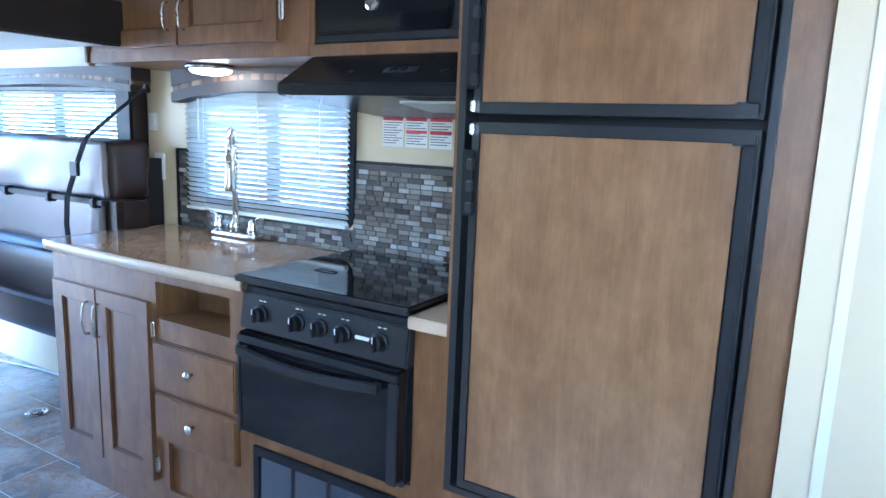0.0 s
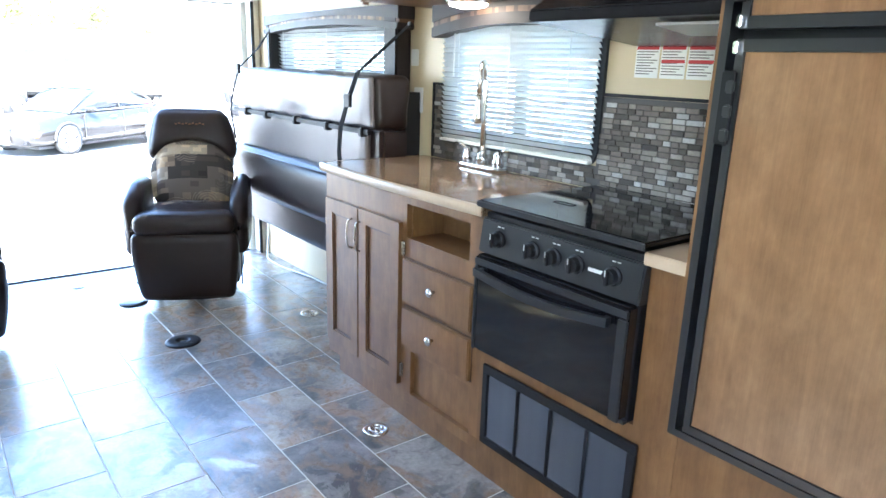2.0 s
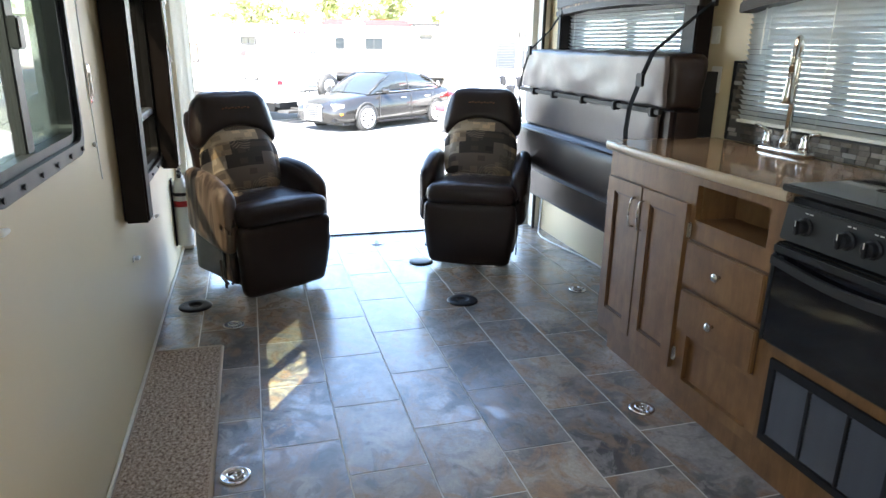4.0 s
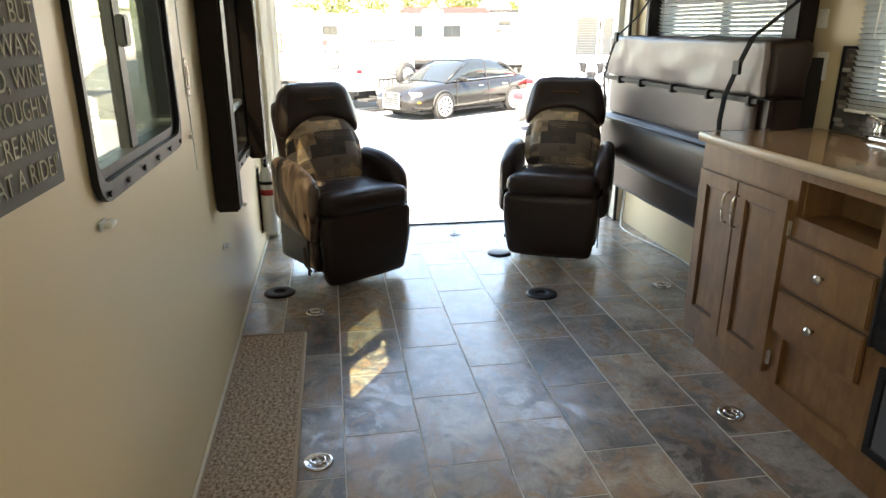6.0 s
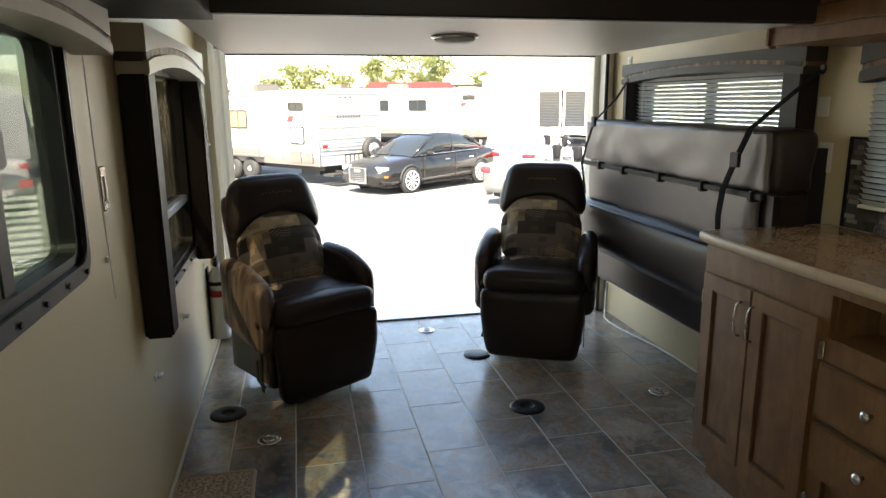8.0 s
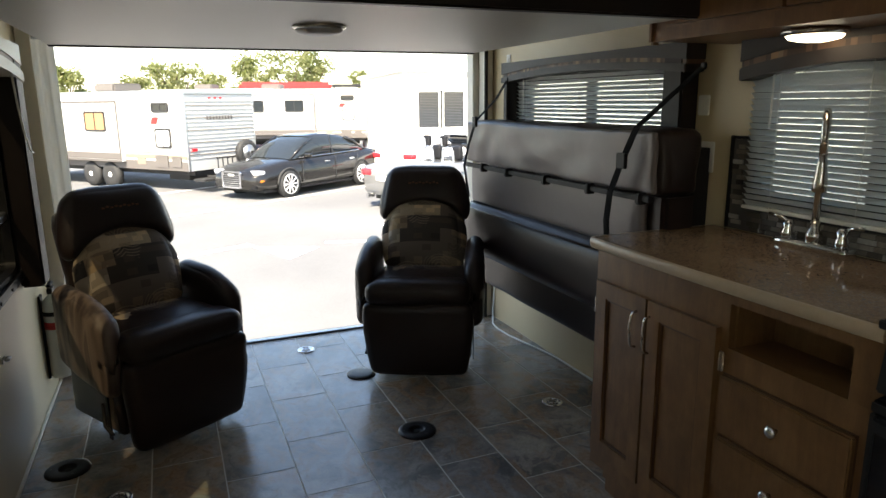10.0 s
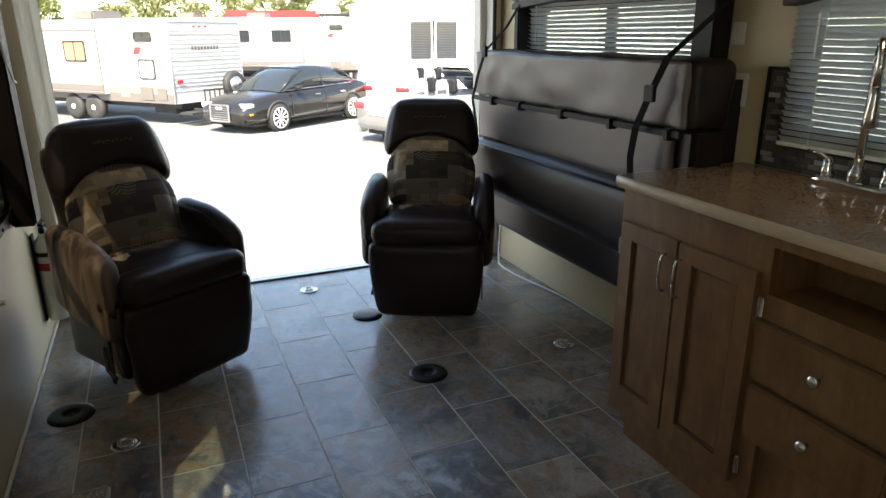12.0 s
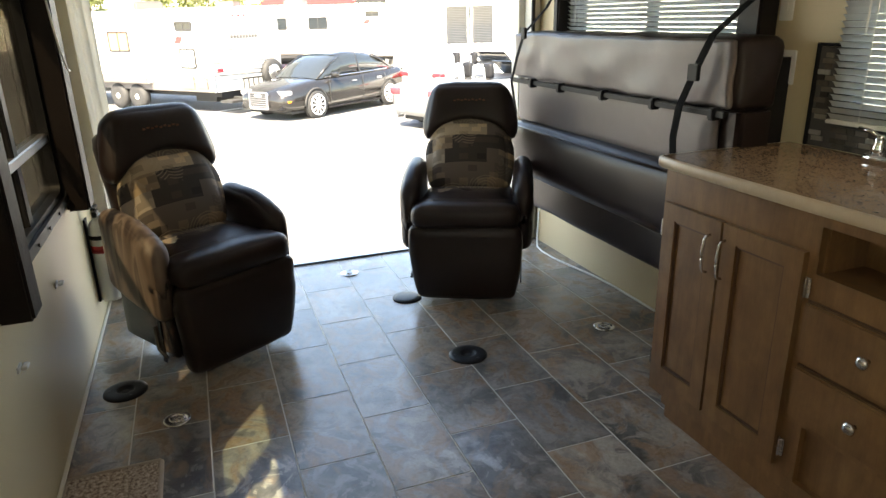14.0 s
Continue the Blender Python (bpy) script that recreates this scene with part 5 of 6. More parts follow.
        part("arm", bm, SUN_STRIPE if tan else LEATHER, c, "outer arm with sunlight painted as tan stripes" if tan else "", True)
        # flap added to carry the painted sunlight below the arm
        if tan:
            part("side_flap", pad(bmesh.new(), (0.12, s * 0.262, 0.205), (0.035, 0.008, 0.10), 0.007, 9, 0.0, 0.004, Matrix.Rotation(radians(-10), 4, "Y")), SUN_STRIPE, c, "hanging side flap with sunlight painted as tan stripes", True)
        part("side_panel", pad(bmesh.new(), (-0.01, s * 0.250, 0.215), (0.21, 0.014, 0.12), 0.012, 9, 0.0, 0.003), LEATHER, c, "", True)
        part("lever_strap", boxes((0.10, 0.125, s * 0.272 - 0.003, s * 0.272 + 0.003, 0.06, 0.30), bevel=0.002), BLACK, c)
        part("scissor_arm", tube(bmesh.new(), [(0.21, s * 0.235, 0.30), (0.17, s * 0.24, 0.17), (0.11, s * 0.235, 0.075)], 0.009, 8), SATIN, c, "steel leg-rest linkage", True)
        part("foot", lathe(bmesh.new(), [(0.014, 0.001), (0.014, 0.02), (0.010, 0.03), (0.010, 0.065)], (0.17, s * 0.17, 0), 12), BLACK, c)
    part("recline_lever", tube(bmesh.new(), [(0.06, -0.268, 0.20), (0.10, -0.285, 0.12), (0.16, -0.285, 0.10)], 0.008, 8), BLACK, c, smooth=True)
    return c


recliner("dark brown leather recliner with patchwork cushion and painted sunlit arm", pose(0.836, 0.480, 0, 0, 0, 30), True)
recliner("dark brown leather recliner with patchwork cushion beside the sofa", pose(0.650, 1.805, 0, 0, 0, -26), False)
foot = at_base("table_socket", "small grey floor plate beside the recliner", "socket", (0.70, 1.42, 0), "floor sockets")
put("disc", lathe(bmesh.new(), [(0.075, 0.001), (0.073, 0.008), (0.05, 0.012), (0.002, 0.013)], (0.70, 1.44, 0), 28), GREY_RING, foot, smooth=True)


# ---- the lot outside ----
ground = solid("ground", boxes((-260, 160, -200, 200, GROUND - 0.4, GROUND)), ASPHALT, "pale sunlit asphalt lot", "ground", kind="structure")


def marking(x0, y0, x1, y1, w, label="faded white parking line"):
    d = (Vector((x1, y1)) - Vector((x0, y0))).normalized()
    n = Vector((-d.y, d.x)) * w / 2
    pts = [(x0 + n.x, y0 + n.y), (x1 + n.x, y1 + n.y), (x1 - n.x, y1 - n.y), (x0 - n.x, y0 - n.y)]
    return solid("road_marking", prism(bmesh.new(), pts, GROUND + 0.002, GROUND + 0.006, "xy"), MARK, label, "road marking", kind="structure")


marking(-10.6, 0.3, -14.2, 6.1, 0.12)
marking(-13.4, -1.6, -17.4, 4.0, 0.12)
marking(-8.0, 4.2, -11.2, 8.0, 0.12)
marking(-6.65, 0.4, -7.25, 1.75, 0.16)
marking(-6.9, 2.9, -6.7, 3.6, 0.14)
solid("road_marking", prism(bmesh.new(), [(-5.9, 2.15), (-7.05, 1.75), (-6.6, 2.75)], GROUND + 0.002, GROUND + 0.006, "xy"), MARK, "worn white painted arrow head", "road marking", kind="structure")


def car(label, m, paint, open_top=False):
    """A sedan; local x is forward, the origin on the ground under its middle."""
    c = thing("car", label, "car", m, "parked cars")
    prof = [(-2.42, 0.42, 0.80, 0.68), (-2.36, 0.30, 0.93, 0.80), (-2.0, 0.24, 0.985, 0.87), (-1.4, 0.22, 0.965, 0.905), (-0.6, 0.20, 0.935, 0.92), (0.3, 0.20, 0.915, 0.92), (0.95, 0.20, 0.905, 0.91), (1.5, 0.22, 0.86, 0.895), (2.0, 0.22, 0.775, 0.86), (2.3, 0.24, 0.66, 0.77), (2.42, 0.32, 0.56, 0.62)]
    bm = bmesh.new()
    loops = []
    for x, zb, zt, hw in prof:
        half = [(hw * 0.86, zb), (hw * 0.985, zb + 0.10), (hw, zb + (zt - zb) * 0.45), (hw * 0.985, zb + (zt - zb) * 0.78), (hw * 0.90, zt - 0.025), (hw * 0.70, zt + 0.012), (hw * 0.35, zt + 0.028)]
        sec = [(y, z) for y, z in half] + [(-y, z) for y, z in reversed(half)]
        loops.append([bm.verts.new((x, y, z)) for y, z in sec])
    k = len(loops[0])
    for a, b in zip(loops, loops[1:]):
        for i in range(k):
            bm.faces.new((a[i], a[(i + 1) % k], b[(i + 1) % k], b[i]))
    bm.faces.new(loops[0])
    bm.faces.new(loops[-1][::-1])
    body = part("body", bm, paint, c, "", True)
    roof = [(-1.95, 0.97, 0.985, 0.70), (-1.55, 0.97, 1.15, 0.66), (-1.15, 0.965, 1.305, 0.63), (-0.85, 0.955, 1.39, 0.61), (-0.4, 0.94, 1.44, 0.60), (0.0, 0.93, 1.445, 0.60), (0.32, 0.92, 1.405, 0.61), (0.64, 0.915, 1.275, 0.64), (0.95, 0.91, 1.10, 0.68), (1.22, 0.90, 0.91, 0.73)]
    if not open_top:
        bm = bmesh.new()
        loops = []
        for x, zb, zt, hw in roof:
            half = [(0.80 if zt > 1 else hw, zb), (hw * 0.99 + (0.80 - hw) * 0.25 if zt > 1 else hw, zt - 0.05 if zt > 1 else zb), (hw * 0.92, zt - 0.01), (hw * 0.5, zt + 0.012)]
            loops.append([bm.verts.new((x, y, z)) for y, z in half + [(-y, z) for y, z in reversed(half)]])
        k = len(loops[0])
        for a, b in zip(loops, loops[1:]):
            for i in range(k):
                bm.faces.new((a[i], a[(i + 1) % k], b[(i + 1) % k], b[i]))
        part("window_glass", bm, CAR_GLASS, c, "dark car windows", True)
        bm = bmesh.new()
        rl = roof[2:7]
        lp = [[bm.verts.new((x, y, z)) for y, z in ((hw * 0.97, zt - 0.03), (hw * 0.92, zt + 0.006), (hw * 0.5, zt + 0.03), (-hw * 0.5, zt + 0.03), (-hw * 0.92, zt + 0.006), (-hw * 0.97, zt - 0.03))] for x, zb, zt, hw in rl]
        for a, b in zip(lp, lp[1:]):
            for i in range(5):
                bm.faces.new((a[i], a[i + 1], b[i + 1], b[i]))
        part("roof", bm, paint, c, "", True)
        for s in (-1, 1):
            part("pillar", tube(bmesh.new(), [(1.18, s * 0.72, 0.915), (0.62, s * 0.665, 1.25), (0.30, s * 0.625, 1.39)], 0.028, 8), paint, c, smooth=True)
            part("pillar", tube(bmesh.new(), [(-0.32, s * 0.80, 0.94), (-0.36, s * 0.62, 1.40)], 0.025, 8), BLACK, c)
            part("pillar", tube(bmesh.new(), [(-1.70, s * 0.72, 0.985), (-1.30, s * 0.70, 1.22), (-1.0, s * 0.63, 1.34)], 0.045, 8), paint, c, smooth=True)
            part("window_trim", tube(bmesh.new(), [(1.0, s * 0.80, 0.935), (-0.3, s * 0.815, 0.955), (-1.45, s * 0.80, 0.985)], 0.010, 8), CHROME, c)
    else:
        part("cockpit", boxes((-1.1, 0.7, -0.62, 0.62, 0.90, 0.96), bevel=0.02), BLACK, c)
        part("windscreen", prism(bmesh.new(), [(1.0, 0.92), (0.55, 1.25), (0.52, 1.24), (0.96, 0.91)], -0.62, 0.62), CAR_GLASS, c)
        for s in (-0.33, 0.33):
            part("head_restraint", pad(bmesh.new(), (-0.55, s, 1.12), (0.07, 0.14, 0.16), 0.06, 7), BLACK, c, smooth=True)
            part("roll_hoop", tube(bmesh.new(), [(-0.85, s - 0.18, 0.95), (-0.86, s - 0.16, 1.2), (-0.86, s, 1.27), (-0.86, s + 0.16, 1.2), (-0.85, s + 0.18, 0.95)], 0.025, 8), ALUMINIUM, c)
    for x in (1.42, -1.40):
        for s in (-1, 1):
            yw = s * 0.83
            t = part("wheel", lathe(bmesh.new(), [(0.24, -0.10), (0.315, -0.095), (0.328, -0.06), (0.328, 0.06), (0.315, 0.095), (0.24, 0.10)], (0, 0, 0), 30, "y"), RUBBER, c, "tyre", True)
            t.location = (x, yw, 0.328)
            bm = bmesh.new()
            lathe(bm, [(0.245, 0.092 * s), (0.235, 0.075 * s), (0.05, 0.055 * s), (0.01, 0.05 * s)], (0, 0, 0), 30, "y")
            for p in bm.verts:
                p.co.y = s * abs(p.co.y)
            part("dish", bm, SATIN, t, "", True)
            bm = bmesh.new()
            for k in range(10):
                a = 2 * math.pi * k / 10
                rod(bm, (0.04 * math.cos(a), s * 0.088, 0.04 * math.sin(a)), (0.23 * math.cos(a), s * 0.10, 0.23 * math.sin(a)), 0.018, 0.024, 6)
            tube(bm, [(0.237 * math.cos(a), s * 0.098, 0.237 * math.sin(a)) for a in (2 * math.pi * k / 26 for k in range(27))], 0.014, 6)
            lathe(bm, [(0.05, -0.01), (0.05, 0.01)], (0, s * 0.095, 0), 12, "y")
            part("rim", bm, RIMS, t, "bright ten-spoke rim", True)
            part("arch", tube(bmesh.new(), [(x + 0.375 * math.cos(a), s * 0.885, 0.33 + 0.375 * math.sin(a)) for a in (math.pi * k / 14 for k in range(15))], 0.03, 8), RUBBER, c, smooth=True)
            part("arch_gap", lathe(bmesh.new(), [(0.365, 0), (0.365, 0.02)], (x, s * 0.885 + 0.01, 0.34), 28, "y"), RUBBER, c)
    for s in (-1, 1):
        part("headlamp", pad(bmesh.new(), (2.18, s * 0.60, 0.645), (0.14, 0.17, 0.06), 0.04, 7, 0, 0, Matrix.Rotation(s * radians(-22), 4, "Z")), HEADLAMP, c, "clear headlamp", True)
        part("indicator", box(bmesh.new(), 2.10, 2.26, s * 0.79 - 0.02, s * 0.79 + 0.02, 0.44, 0.485, 0.006), AMBER, c, "amber lamp")
        part("tail_lamp", pad(bmesh.new(), (-2.33, s * 0.62, 0.78), (0.10, 0.19, 0.075), 0.04, 7), TAIL, c, "red tail lamp", True)
        part("mirror", pad(bmesh.new(), (0.78, s * 0.95, 0.985), (0.07, 0.10, 0.06), 0.04, 7), paint, c, "door mirror", True)
        part("sill", boxes((-1.0, 1.0, s * 0.90 - 0.02, s * 0.90 + 0.02, 0.20, 0.245), bevel=0.01), BLACK, c)
        for x in (0.05, -0.95):
            part("door_handle", box(bmesh.new(), x - 0.1, x + 0.1, s * 0.925 - 0.012, s * 0.925 + 0.012, 0.775, 0.80, 0.006), CHROME, c)
        for x in (0.95, -0.30, -1.22):
            part("door_seam", boxes((x - 0.006, x + 0.006, s * 0.918 - 0.006, s * 0.918 + 0.006, 0.30, 0.88)), RUBBER, c)
    gl = part("grille", box(bmesh.new(), 2.38, 2.45, -0.30, 0.30, 0.30, 0.66, 0.02), SATIN, c, "tall dark grille with bright surround")
    part("surround", ring(bmesh.new(), rounded(-0.33, 0.33, 0.28, 0.69, 0.06), rounded(-0.28, 0.28, 0.325, 0.65, 0.05), 2.43, 2.462), CHROME, gl)
    srr = gl.children[0]
    srr.data.transform(Matrix.Rotation(radians(-90), 4, "Z"))
    for p in srr.data.vertices:
        p.co.x = abs(p.co.x)
    for k in range(6):
        part("slat", boxes((2.44, 2.456, -0.28, 0.28, 0.345 + 0.05 * k, 0.36 + 0.05 * k)), CHROME, gl)
    part("badge", boxes((2.456, 2.466, -0.10, 0.10, 0.575, 0.625), bevel=0.004), WHITE, gl)
    part("plate", boxes((-2.445, -2.43, -0.25, 0.25, 0.62, 0.73)), WHITE, c, "pale number plate")
    for s in (-1, 1):
        part("air_intake", box(bmesh.new(), 2.26, 2.38, s * 0.58 - 0.14, s * 0.58 + 0.14, 0.27, 0.37, 0.02), BLACK, c)
        part("exhaust", rod(bmesh.new(), (-2.48, s * 0.55, 0.27), (-2.3, s * 0.55, 0.27), 0.05), CHROME, c)
    part("underside", boxes((-2.1, 2.1, -0.72, 0.72, 0.16, 0.24)), RUBBER, c)
    return c


def heading(x, y, dx, dy):
    return pose(x, y, GROUND, 0, 0, math.degrees(math.atan2(dy, dx)))


car("black sedan with bright multi-spoke wheels parked in the lot", heading(-14.27, 3.97, 0.586, -0.809), CAR_BLACK)
car("silver open-top car with red tail lamps parked in the lot", heading(-10.6, 7.1, -0.36, 0.93), CAR_SILVER, True)
car("white open-top car parked by the building", heading(-15.2, 8.6, -0.45, 0.89), CAR_WHITE, True)
car("dark grey sedan with red tail lamps beyond the side window", heading(-13.5, -7.4, -0.9, -0.43), CAR_GREY)


def slatted_gate(x0, x1, y, top, turn):
    """Free-standing white boards on two posts beside the trailer, a stand-in for unidentified slats."""
    g = at_base("slatted_gate", "white slatted panel on the asphalt, stand-in for pale bars", "gate", ((x0 + x1) / 2, y, GROUND))
    for x in (x0, x1):
        post = put("post", box(bmesh.new(), x - 0.03, x + 0.03, y - 0.03, y + 0.03, GROUND + 0.012, top + 0.05, 0.004), WHITE, g)
        part("foot_plate", box(bmesh.new(), x - 0.12, x + 0.12, y - 0.16, y + 0.16, GROUND, GROUND + 0.012, 0.003), ALUMINIUM, post)
    me = mesh_of("board", box(bmesh.new(), -(x1 - x0) / 2 + 0.031, (x1 - x0) / 2 - 0.031, -0.011, 0.011, -0.026, 0.026, 0.004, 1), WHITE)
    for k in range(int((top - GROUND - 0.12) / 0.086)):
        b = new("board", me)
        b.parent = g
        b.matrix_basis = pose(0, 0, 0.12 + 0.086 * k, 24, 0, 0)
    g.matrix_basis = g.matrix_basis @ Matrix.Rotation(radians(turn), 4, "Z")


# added where pale slats show in the side window
slatted_gate(-4.89, -3.29, -3.14, 0.46, -67)


def rv(label, m, L, wd, H, z0, wheels, main, band, rear_door=True, spare=True, slide=True, shade=None):
    """A travel trailer; local x runs from its rear end (0) forward, y to its right side, the origin on the ground at the rear corner of the visible side."""
    c = thing("travel_trailer", label, "trailer", m)
    bm = bmesh.new()
    prism(bm, [(0.0, z0), (0.0, H - 0.10), (0.06, H), (L - 0.5, H + 0.02), (L - 0.1, H - 0.35), (L, H - 1.2), (L - 0.2, z0)], 0, wd)
    part("shell", bm, main, c)
    part("roof_edge", boxes((-0.02, L - 0.4, -0.02, 0.02, H - 0.05, H + 0.03), (-0.03, 0.03, 0.0, wd, H - 0.07, H + 0.01), bevel=0.008), ALUMINIUM, c)
    for y in (-0.015, wd - 0.03):
        part("corner_trim", boxes((-0.015, 0.03, y, y + 0.045, z0, H - 0.06), bevel=0.006), ALUMINIUM, c)
    part("lower_band", boxes((0.02, L - 0.25, -0.012, 0.0, z0, z0 + 0.24)), band, c, "grey-brown lower band")
    part("stripe", boxes((0.02, L - 0.25, -0.011, 0.0, z0 + 0.30, z0 + 0.40), (0.02, L - 0.25, -0.011, 0.0, z0 + 0.44, z0 + 0.47)), RV_TAN, c, "tan stripes")
    if rear_door:
        for k in range(int((H - z0 - 0.4) / 0.105)):
            part("siding_rib", boxes((-0.014, 0.0, 0.04, wd - 0.04, z0 + 0.30 + k * 0.105, z0 + 0.318 + k * 0.105), bevel=0.004), RV_TAN if k % 3 == 1 else main, c)
        for k in range(9):
            part("lettering_bar", boxes((-0.017, -0.015, wd * 0.28 + k * 0.105, wd * 0.28 + k * 0.105 + 0.07, H - 0.74, H - 0.64)), RV_GREY, c)
        for y in (0.28, 0.36, 0.44):
            part("marker_lamp", boxes((-0.03, -0.014, wd * y + 0.1, wd * y + 0.19, H - 0.20, H - 0.16), bevel=0.005), TAIL, c)
        for y in (0.10, wd - 0.28):
            part("tail_lamp", boxes((-0.05, -0.014, y, y + 0.18, z0 + 0.50, z0 + 0.58), bevel=0.01), TAIL, c)
        rk = part("rear_rack", boxes((-0.45, -0.40, 0.55, wd + 0.05, 0.38, 0.42), (-0.45, -0.40, 0.55, wd + 0.05, 0.86, 0.90), (-0.42, 0.0, 0.55, 0.60, 0.38, 0.42), (-0.42, 0.0, wd - 0.1, wd - 0.05, 0.38, 0.42), (-0.42, 0.0, 0.1, wd, 0.30, 0.36)), RUBBER, c, "black steel rear rack")
        for k in range(12):
            y = 0.56 + (wd - 0.55) * k / 11
            part("upright", boxes((-0.438, -0.412, y, y + 0.02, 0.42, 0.86)), RUBBER, rk)
    if spare:
        sp = part("spare_wheel", lathe(bmesh.new(), [(0.20, -0.09), (0.33, -0.08), (0.35, 0.0), (0.33, 0.08), (0.20, 0.09)], (-0.55, wd * 0.62, 0.98), 28, "x"), RUBBER, c, "spare tyre", True)
        part("rim", lathe(bmesh.new(), [(0.205, -0.095), (0.19, -0.06), (0.07, -0.07), (0.06, -0.10), (0.01, -0.10)], (-0.55, wd * 0.62, 0.98), 24, "x"), ALUMINIUM, sp, "pale rim", True)
    for x in wheels:
        t = part("wheel", lathe(bmesh.new(), [(0.19, -0.10), (0.34, -0.09), (0.355, 0.0), (0.34, 0.09), (0.19, 0.10)], (x, 0.03, 0.355), 28, "y"), RUBBER, c, "tyre", True)
        part("rim", lathe(bmesh.new(), [(0.215, 0.09), (0.19, 0.07), (0.08, 0.09), (0.06, 0.12), (0.01, 0.125)], (x, 0.03, 0.355), 24, "y"), WHITE, t, "white rim", True)
    part("chassis", boxes((0.1, L, 0.25, wd - 0.25, z0 - 0.14, z0 - 0.002), (0.6, 1.4, 0.5, 1.6, 0.25, z0 - 0.14)), RUBBER, c)

    def opening(name, x0, x1, za, zb, mat, lab):
        o = part(name, ring(bmesh.new(), rounded(x0 - 0.03, x1 + 0.03, za - 0.03, zb + 0.03, 0.06), rounded(x0 + 0.01, x1 - 0.01, za + 0.01, zb - 0.01, 0.05), -0.034, -0.0005), RUBBER, c, lab)
        part("pane", boxes((x0, x1, -0.022, -0.001, za, zb)), mat, o)
        part("mullion", boxes(((x0 + x1) / 2 - 0.012, (x0 + x1) / 2 + 0.012, -0.03, -0.0225, za, zb)), RUBBER, o)
        return o

    opening("window", 0.62, 1.20, H - 0.50, H - 0.32, CAR_GLASS, "small dark window")
    opening("window", 0.62, 1.15, H - 1.42, H - 0.98, CAR_WHITE, "square pale hatch")
    part("decal", prism(bmesh.new(), [(1.0, H - 0.66), (1.25, H - 0.66), (1.35, H - 0.84), (1.1, H - 0.84)], -0.004, 0.0), RED, c, "red stripe decal")
    part("hatch", boxes((0.75, 1.25, -0.03, 0.0, z0 + 0.06, z0 + 0.40), bevel=0.02), RV_GREY, c, "grey service hatch")
    part("hatch", boxes((0.25, 0.62, -0.03, 0.0, z0 + 0.08, z0 + 0.36), bevel=0.02), RV_GREY, c)
    part("hatch", boxes((1.65, 2.0, -0.02, 0.0, z0 + 0.12, z0 + 0.30), bevel=0.02), RV_TAN, c)
    if slide:
        sl = part("slide_out", box(bmesh.new(), 2.45, min(L - 0.8, 6.2), -0.16, 0.0, z0 + 0.18, H - 0.22, 0.01), main, c, "white slide-out room")
        part("slide_trim", ring(bmesh.new(), [(2.45, z0 + 0.18), (min(L - 0.8, 6.2), z0 + 0.18), (min(L - 0.8, 6.2), H - 0.22), (2.45, H - 0.22)], [(2.50, z0 + 0.23), (min(L - 0.8, 6.2) - 0.05, z0 + 0.23), (min(L - 0.8, 6.2) - 0.05, H - 0.27), (2.50, H - 0.27)], -0.172, -0.1605), RV_GREY, sl)
        part("band", boxes((2.51, min(L - 0.8, 6.2) - 0.06, -0.168, -0.161, z0 + 0.24, z0 + 0.42)), band, sl)
        for x in (3.0, 4.9):
            o = part("window", ring(bmesh.new(), rounded(x - 0.03, x + 0.86, H - 1.04, H - 0.50, 0.06), rounded(x + 0.01, x + 0.82, H - 1.00, H - 0.54, 0.05), -0.19, -0.161), RUBBER, sl)
            part("mullion", boxes((x + 0.40, x + 0.43, -0.188, -0.176, H - 1.0, H - 0.54)), RUBBER, o)
            part("pane", boxes((x, x + 0.83, -0.175, -0.165, H - 1.01, H - 0.53)), shade or CAR_GLASS, o, "tan shaded pane" if shade else "")
    part("roof_unit", box(bmesh.new(), L * 0.45, L * 0.45 + 0.9, wd * 0.3, wd * 0.7, H + 0.021, H + 0.28, 0.05), RV_GREY, c, "grey roof air conditioner")
    return c


D = (-0.777, -0.629)
ang = math.degrees(math.atan2(D[1], D[0]))
# the trailer's visible side faces the camera; local y runs away to the right
flip = Matrix.Diagonal((1, -1, 1, 1))
t1 = rv("white travel trailer with brown stripes and rear spare wheel", pose(0, 0, 0), 8.2, 2.4, 2.60, 0.56, (3.15, 4.0), RV_WHITE, RV_GREY, shade=ORANGE_BLIND)


def mirrored(ob, m):
    """Places a trailer whose parts are mirrored across its length."""
    for o in (ob, *ob.children_recursive):
        if o.type == "MESH" and not o.get("turned"):
            o.data.transform(flip)
            o.data.flip_normals()
    ob.matrix_basis = m


mirrored(t1, pose(-14.6, 1.12, GROUND, 0, 0, ang))
t2 = rv("white fifth-wheel trailer farther back in the lot", pose(0, 0, 0), 9.5, 2.4, 2.9, 0.6, (3.6, 4.4), RV_WHITE, RV_GREY, False, False, True)
mirrored(t2, pose(-27.5, 9.6, GROUND, 0, 0, -113))
t3 = rv("white trailer standing behind the first one", pose(0, 0, 0), 7.5, 2.4, 2.95, 0.6, (3.4, 4.2), RV_WHITE, RV_GREY, False, False, False)
mirrored(t3, pose(-30.0, 5.6, GROUND, 0, 0, -118))
t4 = rv("white trailer parked across the lot, seen through the side window", pose(0, 0, 0), 8.0, 2.4, 2.9, 0.62, (3.4, 4.2), RV_WHITE, RV_TAN, False, False, False)
t4.matrix_basis = pose(-20.0, -16.5, GROUND, 0, 0, 82)
truck = thing("truck", "red flatbed truck roof behind the trailers", "truck", pose(-37, 7.4, GROUND, 0, 0, 84))
